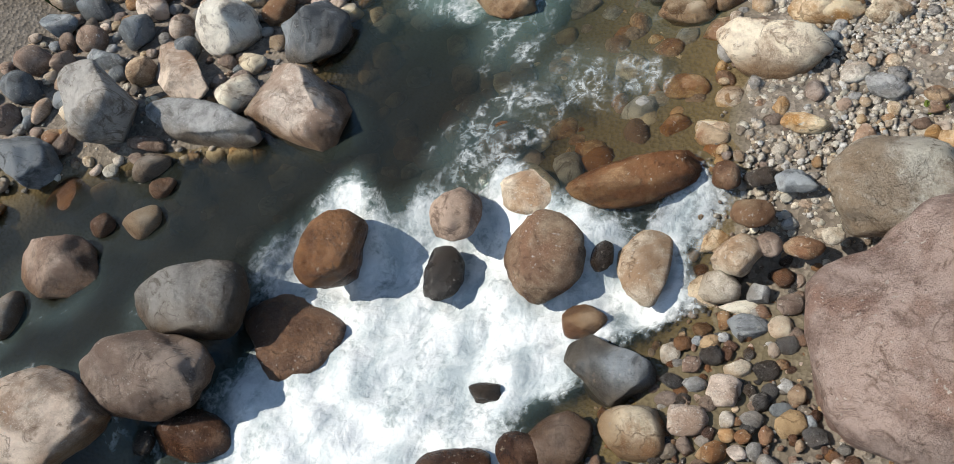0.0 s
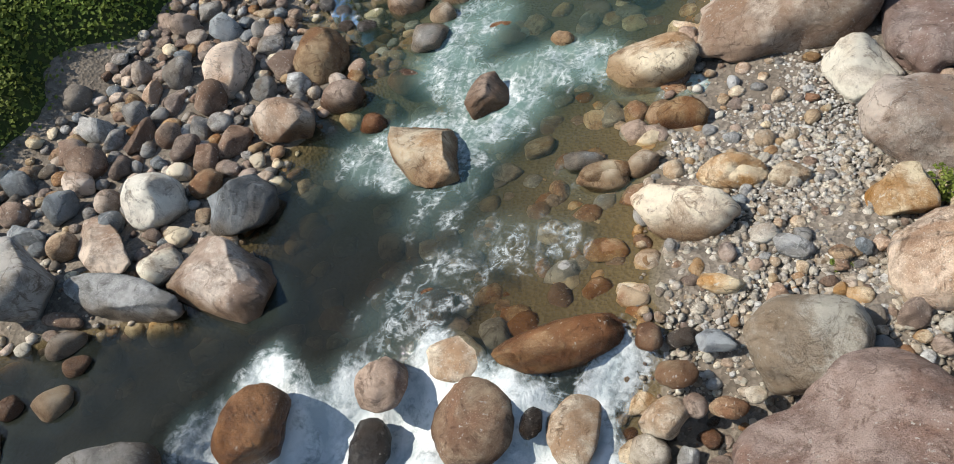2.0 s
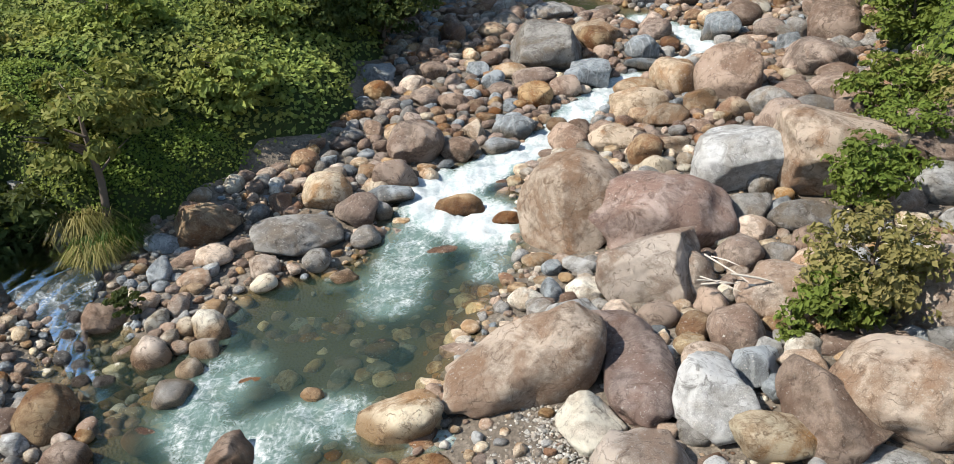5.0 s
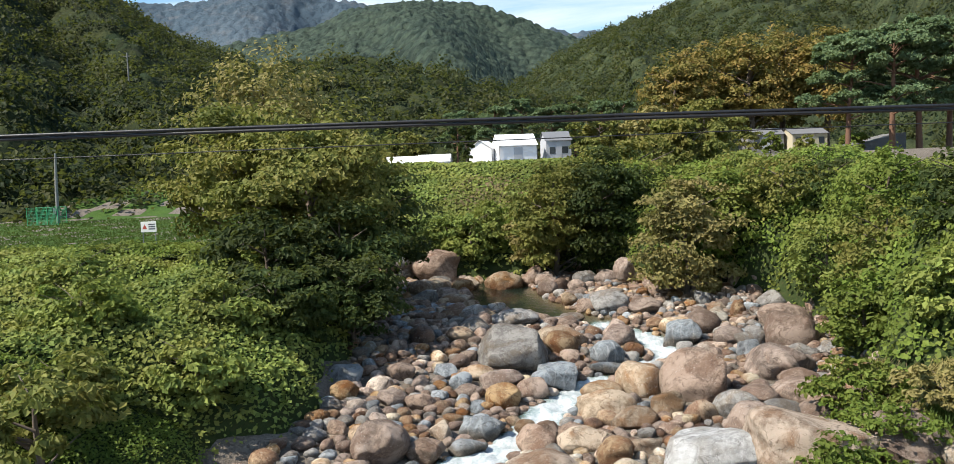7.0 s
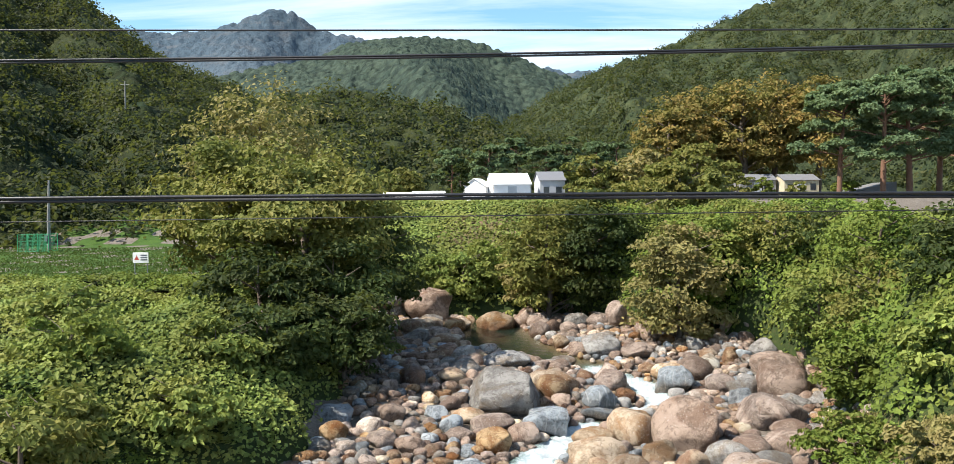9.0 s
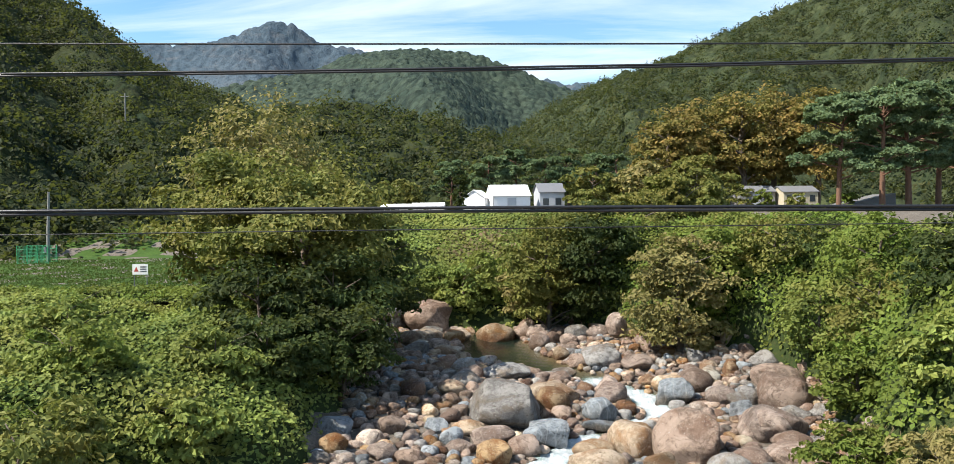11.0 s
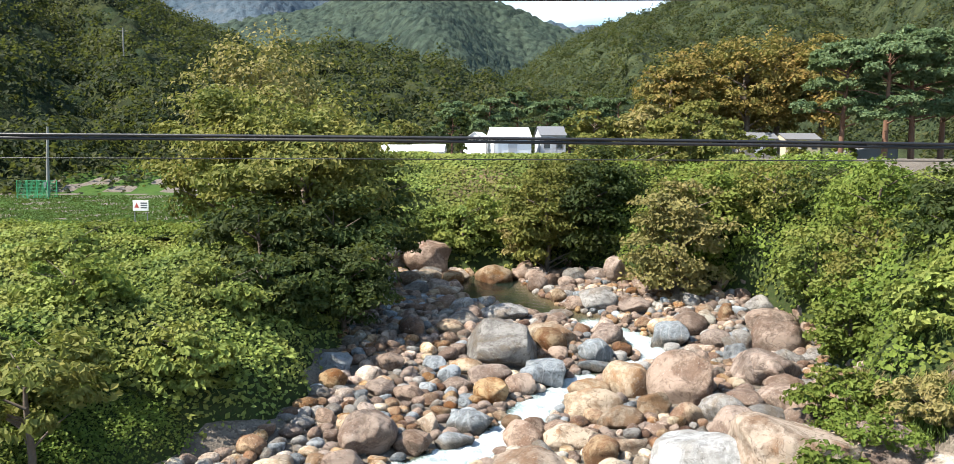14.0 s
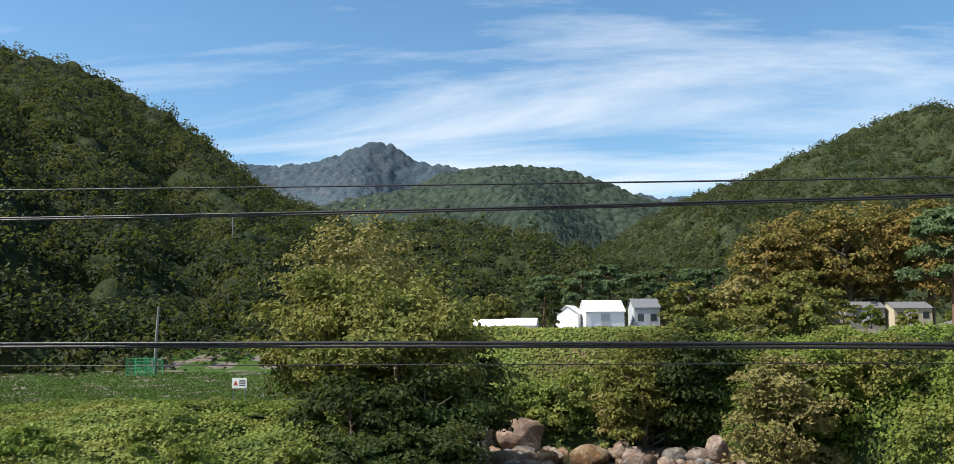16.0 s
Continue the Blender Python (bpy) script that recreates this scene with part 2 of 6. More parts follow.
def water_material():
    """Clear stream water with a green cast where it is deep, and white foam where it breaks."""
    m, n, l, p = nodes_of("stream_water")
    out = n["Material Output"]
    geo = n.new("ShaderNodeNewGeometry")
    v = geo.outputs["Position"]
    deep = n.new("ShaderNodeAttribute"); deep.attribute_name = "deep"
    foam = n.new("ShaderNodeAttribute"); foam.attribute_name = "foam"
    stir = n.new("ShaderNodeAttribute"); stir.attribute_name = "stir"
    r1 = noise_tex(n, l, 2.6, 4, 0.55, v, 0.8)
    r2 = noise_tex(n, l, 9.0, 4, 0.6, v, 1.0)
    hsum = math2(n, l, "ADD", r1, math2(n, l, "MULTIPLY", r2, math2(n, l, "ADD", 0.25, stir.outputs["Fac"])))
    nw = bump(n, l, hsum, 0.22, 0.08)
    teal = n.new("ShaderNodeAttribute"); teal.attribute_name = "teal"
    tr = n.new("ShaderNodeBsdfTransparent")
    tint = mix_col(n, l, teal.outputs["Fac"], (0.21, 0.20, 0.15), (0.25, 0.34, 0.27))
    l.new(mix_col(n, l, deep.outputs["Fac"], (0.95, 0.91, 0.80), tint), tr.inputs["Color"])
    di = n.new("ShaderNodeBsdfDiffuse")
    silt = mix_col(n, l, teal.outputs["Fac"], (0.04, 0.045, 0.036), (0.075, 0.14, 0.105))
    l.new(mix_col(n, l, foam.outputs["Fac"], silt, (0.32, 0.47, 0.44)), di.inputs["Color"])
    body = n.new("ShaderNodeMixShader")
    l.new(math2(n, l, "ADD", math2(n, l, "MULTIPLY", deep.outputs["Fac"], 0.24), math2(n, l, "MULTIPLY", math2(n, l, "MULTIPLY", foam.outputs["Fac"], teal.outputs["Fac"]), 0.65)), body.inputs[0])
    l.new(tr.outputs[0], body.inputs[1]); l.new(di.outputs[0], body.inputs[2])
    gl = n.new("ShaderNodeBsdfGlossy")
    gl.inputs["Roughness"].default_value = 0.06
    l.new(nw, gl.inputs["Normal"])
    fr = n.new("ShaderNodeFresnel")
    fr.inputs["IOR"].default_value = 1.33
    l.new(nw, fr.inputs["Normal"])
    surf = n.new("ShaderNodeMixShader")
    l.new(fr.outputs[0], surf.inputs[0]); l.new(body.outputs[0], surf.inputs[1]); l.new(gl.outputs[0], surf.inputs[2])
    # foam: white where it is churned, torn into lacy strings where it drifts
    def ridge(f, sharp):
        t = math2(n, l, "ABSOLUTE", math2(n, l, "SUBTRACT", f, 0.5), 0)
        return remap(n, l, t, sharp, 0.0)
    stream = n.new("ShaderNodeMapping")
    stream.inputs["Rotation"].default_value = (0, 0, radians(-20))
    stream.inputs["Scale"].default_value = (1.5, 0.9, 1.0)
    l.new(v, stream.inputs[0])
    f1 = noise_tex(n, l, 1.7, 5, 0.55, stream.outputs[0], 0.5)
    f2 = noise_tex(n, l, 10.0, 5, 0.65, v, 0.3)
    soft = noise_tex(n, l, 1.5, 3, 0.5, stream.outputs[0], 0.4)
    lace = math2(n, l, "MAXIMUM", ridge(noise_tex(n, l, 0.8, 4, 0.55, stream.outputs[0], 0.9), 0.05), ridge(noise_tex(n, l, 1.9, 4, 0.55, v, 0.9), 0.045))
    churn = math2(n, l, "MULTIPLY", foam.outputs["Fac"], 1.15)
    fm = math2(n, l, "ADD", churn, math2(n, l, "MULTIPLY", math2(n, l, "SUBTRACT", f1, 0.5), 1.25))
    fm = math2(n, l, "ADD", fm, math2(n, l, "MULTIPLY", math2(n, l, "SUBTRACT", f2, 0.5), 0.9))
    strings = math2(n, l, "MULTIPLY", lace, remap(n, l, math2(n, l, "ADD", churn, math2(n, l, "MULTIPLY", math2(n, l, "SUBTRACT", f1, 0.5), 1.5)), 0.30, 0.75))
    fac = math2(n, l, "MAXIMUM", remap(n, l, fm, 0.55, 1.08), math2(n, l, "MULTIPLY", strings, remap(n, l, f2, 0.36, 0.56)))
    # foam shading put into the base colour: blue-grey hollows, pale crests
    l.new(mix_col(n, l, remap(n, l, math2(n, l, "ADD", math2(n, l, "MULTIPLY", soft, 0.75), math2(n, l, "MULTIPLY", f2, 0.25)), 0.38, 0.58), (0.28, 0.325, 0.34), (0.52, 0.545, 0.55)), p.inputs["Base Color"])
    p.inputs["Roughness"].default_value = 0.6
    nf = bump(n, l, soft, 0.4, 0.2)
    l.new(bump(n, l, f2, 0.5, 0.05, nf), p.inputs["Normal"])
    last = n.new("ShaderNodeMixShader")
    l.new(fac, last.inputs[0]); l.new(surf.outputs[0], last.inputs[1]); l.new(p.outputs[0], last.inputs[2])
    l.new(last.outputs[0], out.inputs["Surface"])


water_material()


def forest_material(name, a, b, c, scale, crown=0.0):
    """Foliage from afar: patches of tone, and rounded crowns, crown wide, with gap shade painted dark."""
    m, n, l, p = nodes_of(name)
    geo = n.new("ShaderNodeNewGeometry")
    v = geo.outputs["Position"]
    n1 = noise_tex(n, l, scale, 5, 0.6, v)
    n2 = noise_tex(n, l, scale * 6, 5, 0.7, v)
    n3 = noise_tex(n, l, scale * 30, 4, 0.75, v)
    col = mix_col(n, l, remap(n, l, n1, 0.35, 0.65), a, b)
    col = mix_col(n, l, remap(n, l, n2, 0.5, 0.72), col, c)
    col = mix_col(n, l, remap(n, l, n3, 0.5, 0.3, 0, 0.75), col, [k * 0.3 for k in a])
    nn = bump(n, l, n3, 1.0, 0.35 / scale * 0.05)
    if crown:
        vo = n.new("ShaderNodeTexVoronoi")
        vo.inputs["Scale"].default_value = 1 / crown
        l.new(v, vo.inputs["Vector"])
        sep_ = n.new("ShaderNodeSeparateColor")
        l.new(vo.outputs["Color"], sep_.inputs[0])
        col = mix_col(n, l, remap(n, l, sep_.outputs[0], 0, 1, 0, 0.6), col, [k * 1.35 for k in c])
        # shade between crowns, painted into the colour
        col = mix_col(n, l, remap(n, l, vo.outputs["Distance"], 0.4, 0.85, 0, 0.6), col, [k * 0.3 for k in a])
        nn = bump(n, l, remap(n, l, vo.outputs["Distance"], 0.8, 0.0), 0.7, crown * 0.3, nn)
    l.new(col, p.inputs["Base Color"])
    p.inputs["Roughness"].default_value = 0.9
    p.inputs["Specular IOR Level"].default_value = 0.1
    l.new(nn, p.inputs["Normal"])


# woods_near is kept dark, standing in for shade on the left hill
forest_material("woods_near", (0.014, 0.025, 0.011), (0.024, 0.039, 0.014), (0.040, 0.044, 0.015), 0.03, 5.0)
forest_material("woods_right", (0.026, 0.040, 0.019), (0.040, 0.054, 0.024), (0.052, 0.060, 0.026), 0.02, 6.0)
# distance haze put into the base colours: bluish, palest on the far peak
forest_material("woods_mid_hazy", (0.027, 0.044, 0.036), (0.038, 0.057, 0.042), (0.050, 0.067, 0.047), 0.008, 11.0)
forest_material("woods_far_hazy", (0.055, 0.083, 0.108), (0.072, 0.100, 0.125), (0.11, 0.12, 0.13), 0.003)



def leaf_material(name, a, b, c, gloss=0.6):
    """Leaves: every one its own tint, lit from behind as well."""
    m, n, l, p = nodes_of(name)
    geo = n.new("ShaderNodeNewGeometry")
    a, b, c = [(k[0] * 1.07, k[1] * 0.98, k[2] * 1.15) for k in (a, b, c)]
    big = noise_tex(n, l, 0.35, 4, 0.6, geo.outputs["Position"])
    col = mix_col(n, l, geo.outputs["Random Per Island"], a, b)
    col = mix_col(n, l, remap(n, l, big, 0.40, 0.66, 0, 0.85), col, c)
    pat = noise_tex(n, l, 0.16, 3, 0.5, geo.outputs["Position"])
    col = mix_col(n, l, remap(n, l, pat, 0.45, 0.62, 0.0, 0.45), col, [k * 0.6 for k in a])
    l.new(col, p.inputs["Base Color"])
    p.inputs["Roughness"].default_value = gloss
    p.inputs["Specular IOR Level"].default_value = 0.12
    tl = n.new("ShaderNodeBsdfTranslucent")
    l.new(mix_col(n, l, 0.5, col, (0.24, 0.28, 0.05)), tl.inputs["Color"])
    ms = n.new("ShaderNodeMixShader")
    ms.inputs[0].default_value = 0.3
    l.new(p.outputs[0], ms.inputs[1])
    l.new(tl.outputs[0], ms.inputs[2])
    l.new(ms.outputs[0], n["Material Output"].inputs["Surface"])


leaf_material("leaf_vine", (0.09, 0.15, 0.032), (0.27, 0.36, 0.075), (0.23, 0.25, 0.055))
leaf_material("leaf_bright", (0.085, 0.15, 0.022), (0.19, 0.275, 0.045), (0.15, 0.17, 0.035))
# on trees labelled shaded, leaf_dark holds the shade in its colour
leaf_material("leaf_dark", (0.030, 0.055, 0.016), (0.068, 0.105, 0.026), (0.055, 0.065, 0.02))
leaf_material("leaf_dry", (0.13, 0.10, 0.05), (0.26, 0.20, 0.10), (0.17, 0.16, 0.06))
leaf_material("leaf_olive", (0.10, 0.135, 0.028), (0.22, 0.245, 0.06), (0.19, 0.175, 0.04))
leaf_material("leaf_gold", (0.18, 0.185, 0.055), (0.32, 0.30, 0.10), (0.23, 0.20, 0.07))
leaf_material("leaf_pine", (0.075, 0.135, 0.055), (0.17, 0.25, 0.11), (0.11, 0.17, 0.065))
leaf_material("leaf_rust", (0.16, 0.145, 0.035), (0.32, 0.22, 0.06), (0.14, 0.16, 0.04))
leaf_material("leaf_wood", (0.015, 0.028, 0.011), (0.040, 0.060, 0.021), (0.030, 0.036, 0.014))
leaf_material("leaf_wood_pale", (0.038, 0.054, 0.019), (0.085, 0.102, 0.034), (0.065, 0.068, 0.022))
leaf_material("leaf_grass", (0.035, 0.075, 0.012), (0.07, 0.125, 0.022), (0.06, 0.10, 0.02))
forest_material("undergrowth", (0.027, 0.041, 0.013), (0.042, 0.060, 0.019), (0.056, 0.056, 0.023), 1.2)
forest_material("meadow_turf", (0.040, 0.080, 0.016), (0.055, 0.105, 0.020), (0.085, 0.125, 0.030), 0.6)


def plain(name, col, rough=0.6, metal=0.0, grain=20.0, amount=0.25):
    m, n, l, p = nodes_of(name)
    geo = n.new("ShaderNodeNewGeometry")
    g1 = noise_tex(n, l, grain, 5, 0.65, geo.outputs["Position"])
    g2 = noise_tex(n, l, grain * 0.12, 4, 0.6, geo.outputs["Position"])
    c = mix_col(n, l, remap(n, l, g1, 0.35, 0.65, 0, amount), col, [k * 0.6 for k in col])
    c = mix_col(n, l, remap(n, l, g2, 0.45, 0.7, 0, amount), c, [min(1, k * 0.75 + 0.02) for k in col])
    l.new(c, p.inputs["Base Color"])
    p.inputs["Roughness"].default_value, p.inputs["Metallic"].default_value = rough, metal
    l.new(bump(n, l, g1, 0.3, 0.01), p.inputs["Normal"])


plain("bark", (0.13, 0.10, 0.075), 0.9, 0, 14, 0.6)
plain("pine_bark", (0.17, 0.09, 0.055), 0.9, 0, 10, 0.6)
plain("cable_rubber", (0.012, 0.012, 0.014), 0.45, 0, 30, 0.3)
plain("canvas_white", (0.82, 0.83, 0.84), 0.8, 0, 3, 0.12)
plain("canvas_grey", (0.45, 0.47, 0.5), 0.8, 0, 3, 0.15)
plain("concrete", (0.24, 0.235, 0.22), 0.9, 0, 8, 0.4)
plain("green_wire", (0.05, 0.32, 0.14), 0.5, 0, 20, 0.2)
plain("sign_white", (0.80, 0.79, 0.76), 0.6, 0, 8, 0.12)
plain("sign_red", (0.45, 0.07, 0.05), 0.6, 0, 8, 0.2)
plain("sign_dark", (0.08, 0.08, 0.09), 0.6, 0, 8, 0.2)
plain("wall_cream", (0.48, 0.43, 0.31), 0.85, 0, 6, 0.15)
plain("roof_grey", (0.17, 0.175, 0.19), 0.7, 0, 6, 0.25)
plain("glass_dark", (0.04, 0.05, 0.06), 0.15, 0, 6, 0.1)
plain("dry_wood", (0.52, 0.47, 0.40), 0.9, 0, 12, 0.4)
plain("asphalt", (0.16, 0.16, 0.16), 0.95, 0, 20, 0.3)
# ---- shape of the valley ----
def sstep(a, b, v):
    k = np.clip((v - a) / (b - a), 0, 1)
    return k * k * (3 - 2 * k)


def crest_line(x):
    return np.interp(x, [-12, -9, -8.2, -7.6, -6.5, -5.5, -4.8, -3.8, -3.0, -2.2, -1.4, 1], [0.0, 2.2, 4.6, 5.8, 6.0, 6.7, 6.8, 6.5, 6.5, 6.9, 7.3, 7.4])


def water_level(x, y):
    up = np.interp(y, [12, 13.5, 20.5, 23.5, 30, 36, 42, 46, 60], [0, 0.14, 0.18, 0.55, 0.75, 1.1, 1.5, 1.8, 2.0])
    return -0.75 + (up + 0.75) * sstep(-1.3, 0.3, y - crest_line(x))


COURSE_Y = [-20, 0, 2, 4, 5, 6, 6.6, 8, 10.5, 14, 17, 18.7, 20, 22.7, 24.6, 26.5, 28.5, 31, 34, 35.5, 37, 40, 43, 46, 48, 51, 56, 62]
COURSE_X = [-8, -7.8, -8.25, -7.95, -7.45, -6.35, -5.4, -5.15, -5.35, -4.65, -3.9, -3.35, -1.95, -1.6, -1.4, 0.2, 1.7, 2.7, 4.8, 6.5, 8.5, 8.3, 6.5, 4.0, 2.4, 1.6, 1.3, 1.0]
COURSE_W = [5, 5.2, 5.75, 6.05, 6.15, 5.15, 4.2, 3.85, 3.65, 3.35, 3.3, 3.35, 2.35, 1.9, 1.6, 1.3, 1.0, 1.2, 0.9, 0.9, 1.0, 1.1, 1.2, 1.8, 2.5, 2.6, 2.2, 0.5]


def near_line(x, y, pts):
    """Distance of the places x, y from a line through a few corners."""
    best = np.full(np.shape(x), 1e9)
    for (ax, ay), (bx, by) in zip(pts[:-1], pts[1:]):
        ux, uy = bx - ax, by - ay
        k = np.clip(((x - ax) * ux + (y - ay) * uy) / (ux * ux + uy * uy), 0, 1)
        best = np.minimum(best, np.hypot(x - ax - k * ux, y - ay - k * uy))
    return best


# the side stream that falls in from the bank
SIDE = [(-13.6, 20.6, 1.02), (-12.2, 19.2, 0.95), (-11.5, 18.5, 0.88), (-11.0, 18.0, 0.62), (-10.5, 17.3, 0.40), (-9.9, 16.2, 0.27), (-9.2, 15.2, 0.18), (-8.2, 14.5, 0.12)]
SIDE_W = [0.9, 0.9, 1.0, 0.9, 0.5, 0.32, 0.3, 0.4]
SIDE_FOAM = [0.0, 0.02, 0.2, 0.5, 0.36, 0.3, 0.3, 0.1]


def off_water(x, y):
    return np.abs(x - np.interp(y, COURSE_Y, COURSE_X)) - np.interp(y, COURSE_Y, COURSE_W)


def left_foot(y):
    return np.interp(y, [-20, 0, 10, 16, 19, 22, 27, 33, 46, 60], [-20, -16.5, -14.4, -13.2, -12, -9.5, -6, -5.2, -5.5, -6.5])


def right_foot(y):
    return np.interp(y, [-20, 0, 10, 20, 28, 38, 45, 52, 58, 64], [7, 8, 9.5, 12, 13.5, 16.5, 16, 11, 6.5, 4])


def height(x, y):
    x, y = np.asarray(x, float), np.asarray(y, float)
    d = off_water(x, y)
    wl_ = water_level(x, y)
    across = x - np.interp(y, COURSE_Y, COURSE_X)
    shoal = sstep(-0.5, 2.5, across) * sstep(6, 7.5, y) * sstep(15, 11.5, y)
    bed = (-0.55 + 0.33 * shoal) * sstep(0.3, -1.6, d) + 0.02
    side = np.where(x > np.interp(y, COURSE_Y, COURSE_X), 0.075, 0.06)
    shore = np.clip(d, 0, 14) * side
    z = wl_ + bed + shore
    eL = np.clip(left_foot(y) - x, 0, None)
    topL = np.interp(y, [0, 18, 30, 50, 56, 95, 110], [3.8, 3.6, 4.3, 5.1, 5.2, 6.0, 9.0])
    zl = np.minimum(z + eL * 0.42, np.maximum(topL, z))
    z = np.where(eL > 0, zl, z)
    eR = np.clip(x - right_foot(y), 0, None)
    topR = np.interp(y, [0, 20, 40, 60, 72, 90], [5.4, 5.8, 6.6, 7.4, 8.8, 10.0])
    z = np.where(eR > 0, np.minimum(z + eR * 1.1, np.maximum(topR, z)), z)
    eB = np.clip(y - 59, 0, None)
    right = sstep(-25, -8, x)
    zb = np.minimum(2.2 + eB * 0.36, 10.1)
    z = np.where((eB > 0), z + (np.maximum(zb, z) - z) * right, z)
    dip = np.interp(x, [p[0] for p in SIDE], [p[2] for p in SIDE]) - 0.28
    near = sstep(1.5, 0.9, near_line(x, y, [p[:2] for p in SIDE]))
    z = z + (np.minimum(z, dip) - z) * near
    far = sstep(110, 170, y)
    z = z + (10.3 - z) * far
    return z
def grid_mesh(name, xs, ys, fz, attrs=None):
    gx, gy = np.meshgrid(xs, ys)
    gz = fz(gx, gy)
    co = np.stack([gx, gy, gz], -1).reshape(-1, 3)
    nx, ny = len(xs), len(ys)
    i = np.arange(nx * ny).reshape(ny, nx)
    f = np.stack([i[:-1, :-1], i[:-1, 1:], i[1:, 1:], i[1:, :-1]], -1).reshape(-1, 4)
    me = mesh_np(name, co, f)
    for key, fn in (attrs or {}).items():
        a = me.attributes.new(key, "FLOAT", "POINT")
        a.data.foreach_set("value", np.ascontiguousarray(fn(gx, gy).reshape(-1), dtype=np.float32))
    return me


def mesh_np(name, co, faces, smooth=True):
    """A mesh from numpy arrays of corners and equal-sided faces."""
    me = bpy.data.meshes.new(name)
    n, k = faces.shape
    me.vertices.add(len(co))
    me.vertices.foreach_set("co", np.ascontiguousarray(co, dtype=np.float32).reshape(-1))
    me.loops.add(n * k)
    me.loops.foreach_set("vertex_index", np.ascontiguousarray(faces, dtype=np.int32).reshape(-1))
    me.polygons.add(n)
    me.polygons.foreach_set("loop_start", np.arange(0, n * k, k, dtype=np.int32))
    me.polygons.foreach_set("use_smooth", np.full(n, smooth, dtype=bool))
    me.update(calc_edges=True)
    me.validate()
    return me


def stretch(lo, hi, step, far_lo, far_hi, growth=1.25):
    """Even steps from lo to hi, then ever longer ones out to the far ends."""
    mid = list(np.arange(lo, hi + step / 2, step))
    a, s = [mid[-1]], step
    while a[-1] < far_hi:
        s *= growth
        a.append(a[-1] + s)
    b, s = [mid[0]], step
    while b[-1] > far_lo:
        s *= growth
        b.append(b[-1] - s)
    return np.array(b[:0:-1] + mid + a[1:])


def ground_z(x, y):
    z = height(x, y)
    near = sstep(160, 90, y)
    return z + near * (0.05 * np.sin(x * 2.3 + 1.7 * np.sin(y * 1.1)) * np.sin(y * 2.1 + x * 0.7))


ground = new("ground", grid_mesh("ground", stretch(-22, 22, 0.36, -3500, 3500), stretch(-6, 64, 0.36, -1500, 3600), ground_z, {"soak": lambda x, y: np.maximum(sstep(0.35, -0.25, off_water(x, y)) * sstep(64, 58, y), sstep(2.6, 0.8, off_water(x, y)) * sstep(6.2, 5.2, y))}))
ground.data.materials.append(MAT["gravel_soil"])
tagged(ground, "stony river bed and valley floor of gravel and soil", "ground", kind="structure")
# ---- the stream ----
def foam_at(x, y):
    f = np.zeros(np.shape(x))
    c = y - crest_line(x) + 0.32 * np.sin(x * 2.1 + 0.6) + 0.2 * np.sin(x * 4.7 + y)
    fall = sstep(0.35, -0.4, c) * sstep(-8.5, -5.5, c) * sstep(-8.5, -7.3, x + 0.25 * np.sin(y * 3)) * sstep(0.15, -0.75, x - np.interp(y, [2, 3, 3.7, 4.3, 4.8, 5.6, 7.2], [-3.3, -3.0, -2.8, -2.5, -1.8, -1.2, -1.1]) + 0.2 * np.sin(y * 4.3))
    f = np.maximum(f, fall * 1.0)
    for size, reach, line in (
            (0.42, 1.0, [(-5.2, 7.0), (-4.9, 7.6), (-4.0, 8.8), (-3.0, 8.8)]),
            (0.50, 1.1, [(-5.8, 15.2), (-6.2, 13.4), (-5.4, 12.6), (-4.3, 13.3), (-3.3, 13.6)]),
            (0.52, 1.2, [(-6.9, 10.7), (-5.9, 11.3), (-5.0, 11.6), (-4.6, 12.4)]),
            (0.34, 1.0, [(-5.0, 11.4), (-5.3, 9.4)]),
            (0.58, 0.6, [(-6.3, 10.2), (-6.3, 11.2)]),
            (0.66, 0.8, [(-1.7, 13.2), (-0.9, 13.0)]),
            (1.0, 1.9, [(-2.4, 24.4), (-1.8, 22.6), (-0.6, 21.9)]),
            (0.52, 1.3, [(-2.7, 21.5), (-2.9, 18.0)]),
            (0.5, 0.9, [(-0.3, 21.0), (-0.5, 19.3)]),
            (0.95, 1.3, [(-1.4, 24.6), (0.2, 26.5), (1.7, 28.5), (2.7, 31.0), (4.8, 34.0)]),
            (0.95, 1.3, [(6.5, 35.4), (8.6, 37.0), (8.3, 40.0), (6.6, 43.0)])):
        f = np.maximum(f, size * sstep(reach, 0.3 * reach, near_line(x, y, line)))
    return f


def stir_at(x, y):
    return 0.9 * np.clip(foam_at(x, y) * 1.4, 0, 1)


def water_z(x, y):
    z = water_level(x, y)
    f = foam_at(x, y)
    lump = np.sin(x * 3.1 + 2 * np.sin(y * 2.3)) * np.sin(y * 3.7 + 1.5 * np.sin(x * 1.9))
    lump = lump + 0.6 * np.sin(x * 7.3 + 2.4 * np.sin(y * 4.1)) * np.sin(y * 6.1 + 2 * np.sin(x * 5.3)) + 0.35 * np.sin(x * 14 + 3 * np.sin(y * 9)) * np.sin(y * 11 + 2 * np.sin(x * 8))
    return z + 0.09 * f * lump + 0.012 * np.sin(x * 5 + y * 2) * np.sin(y * 4.4 - x)


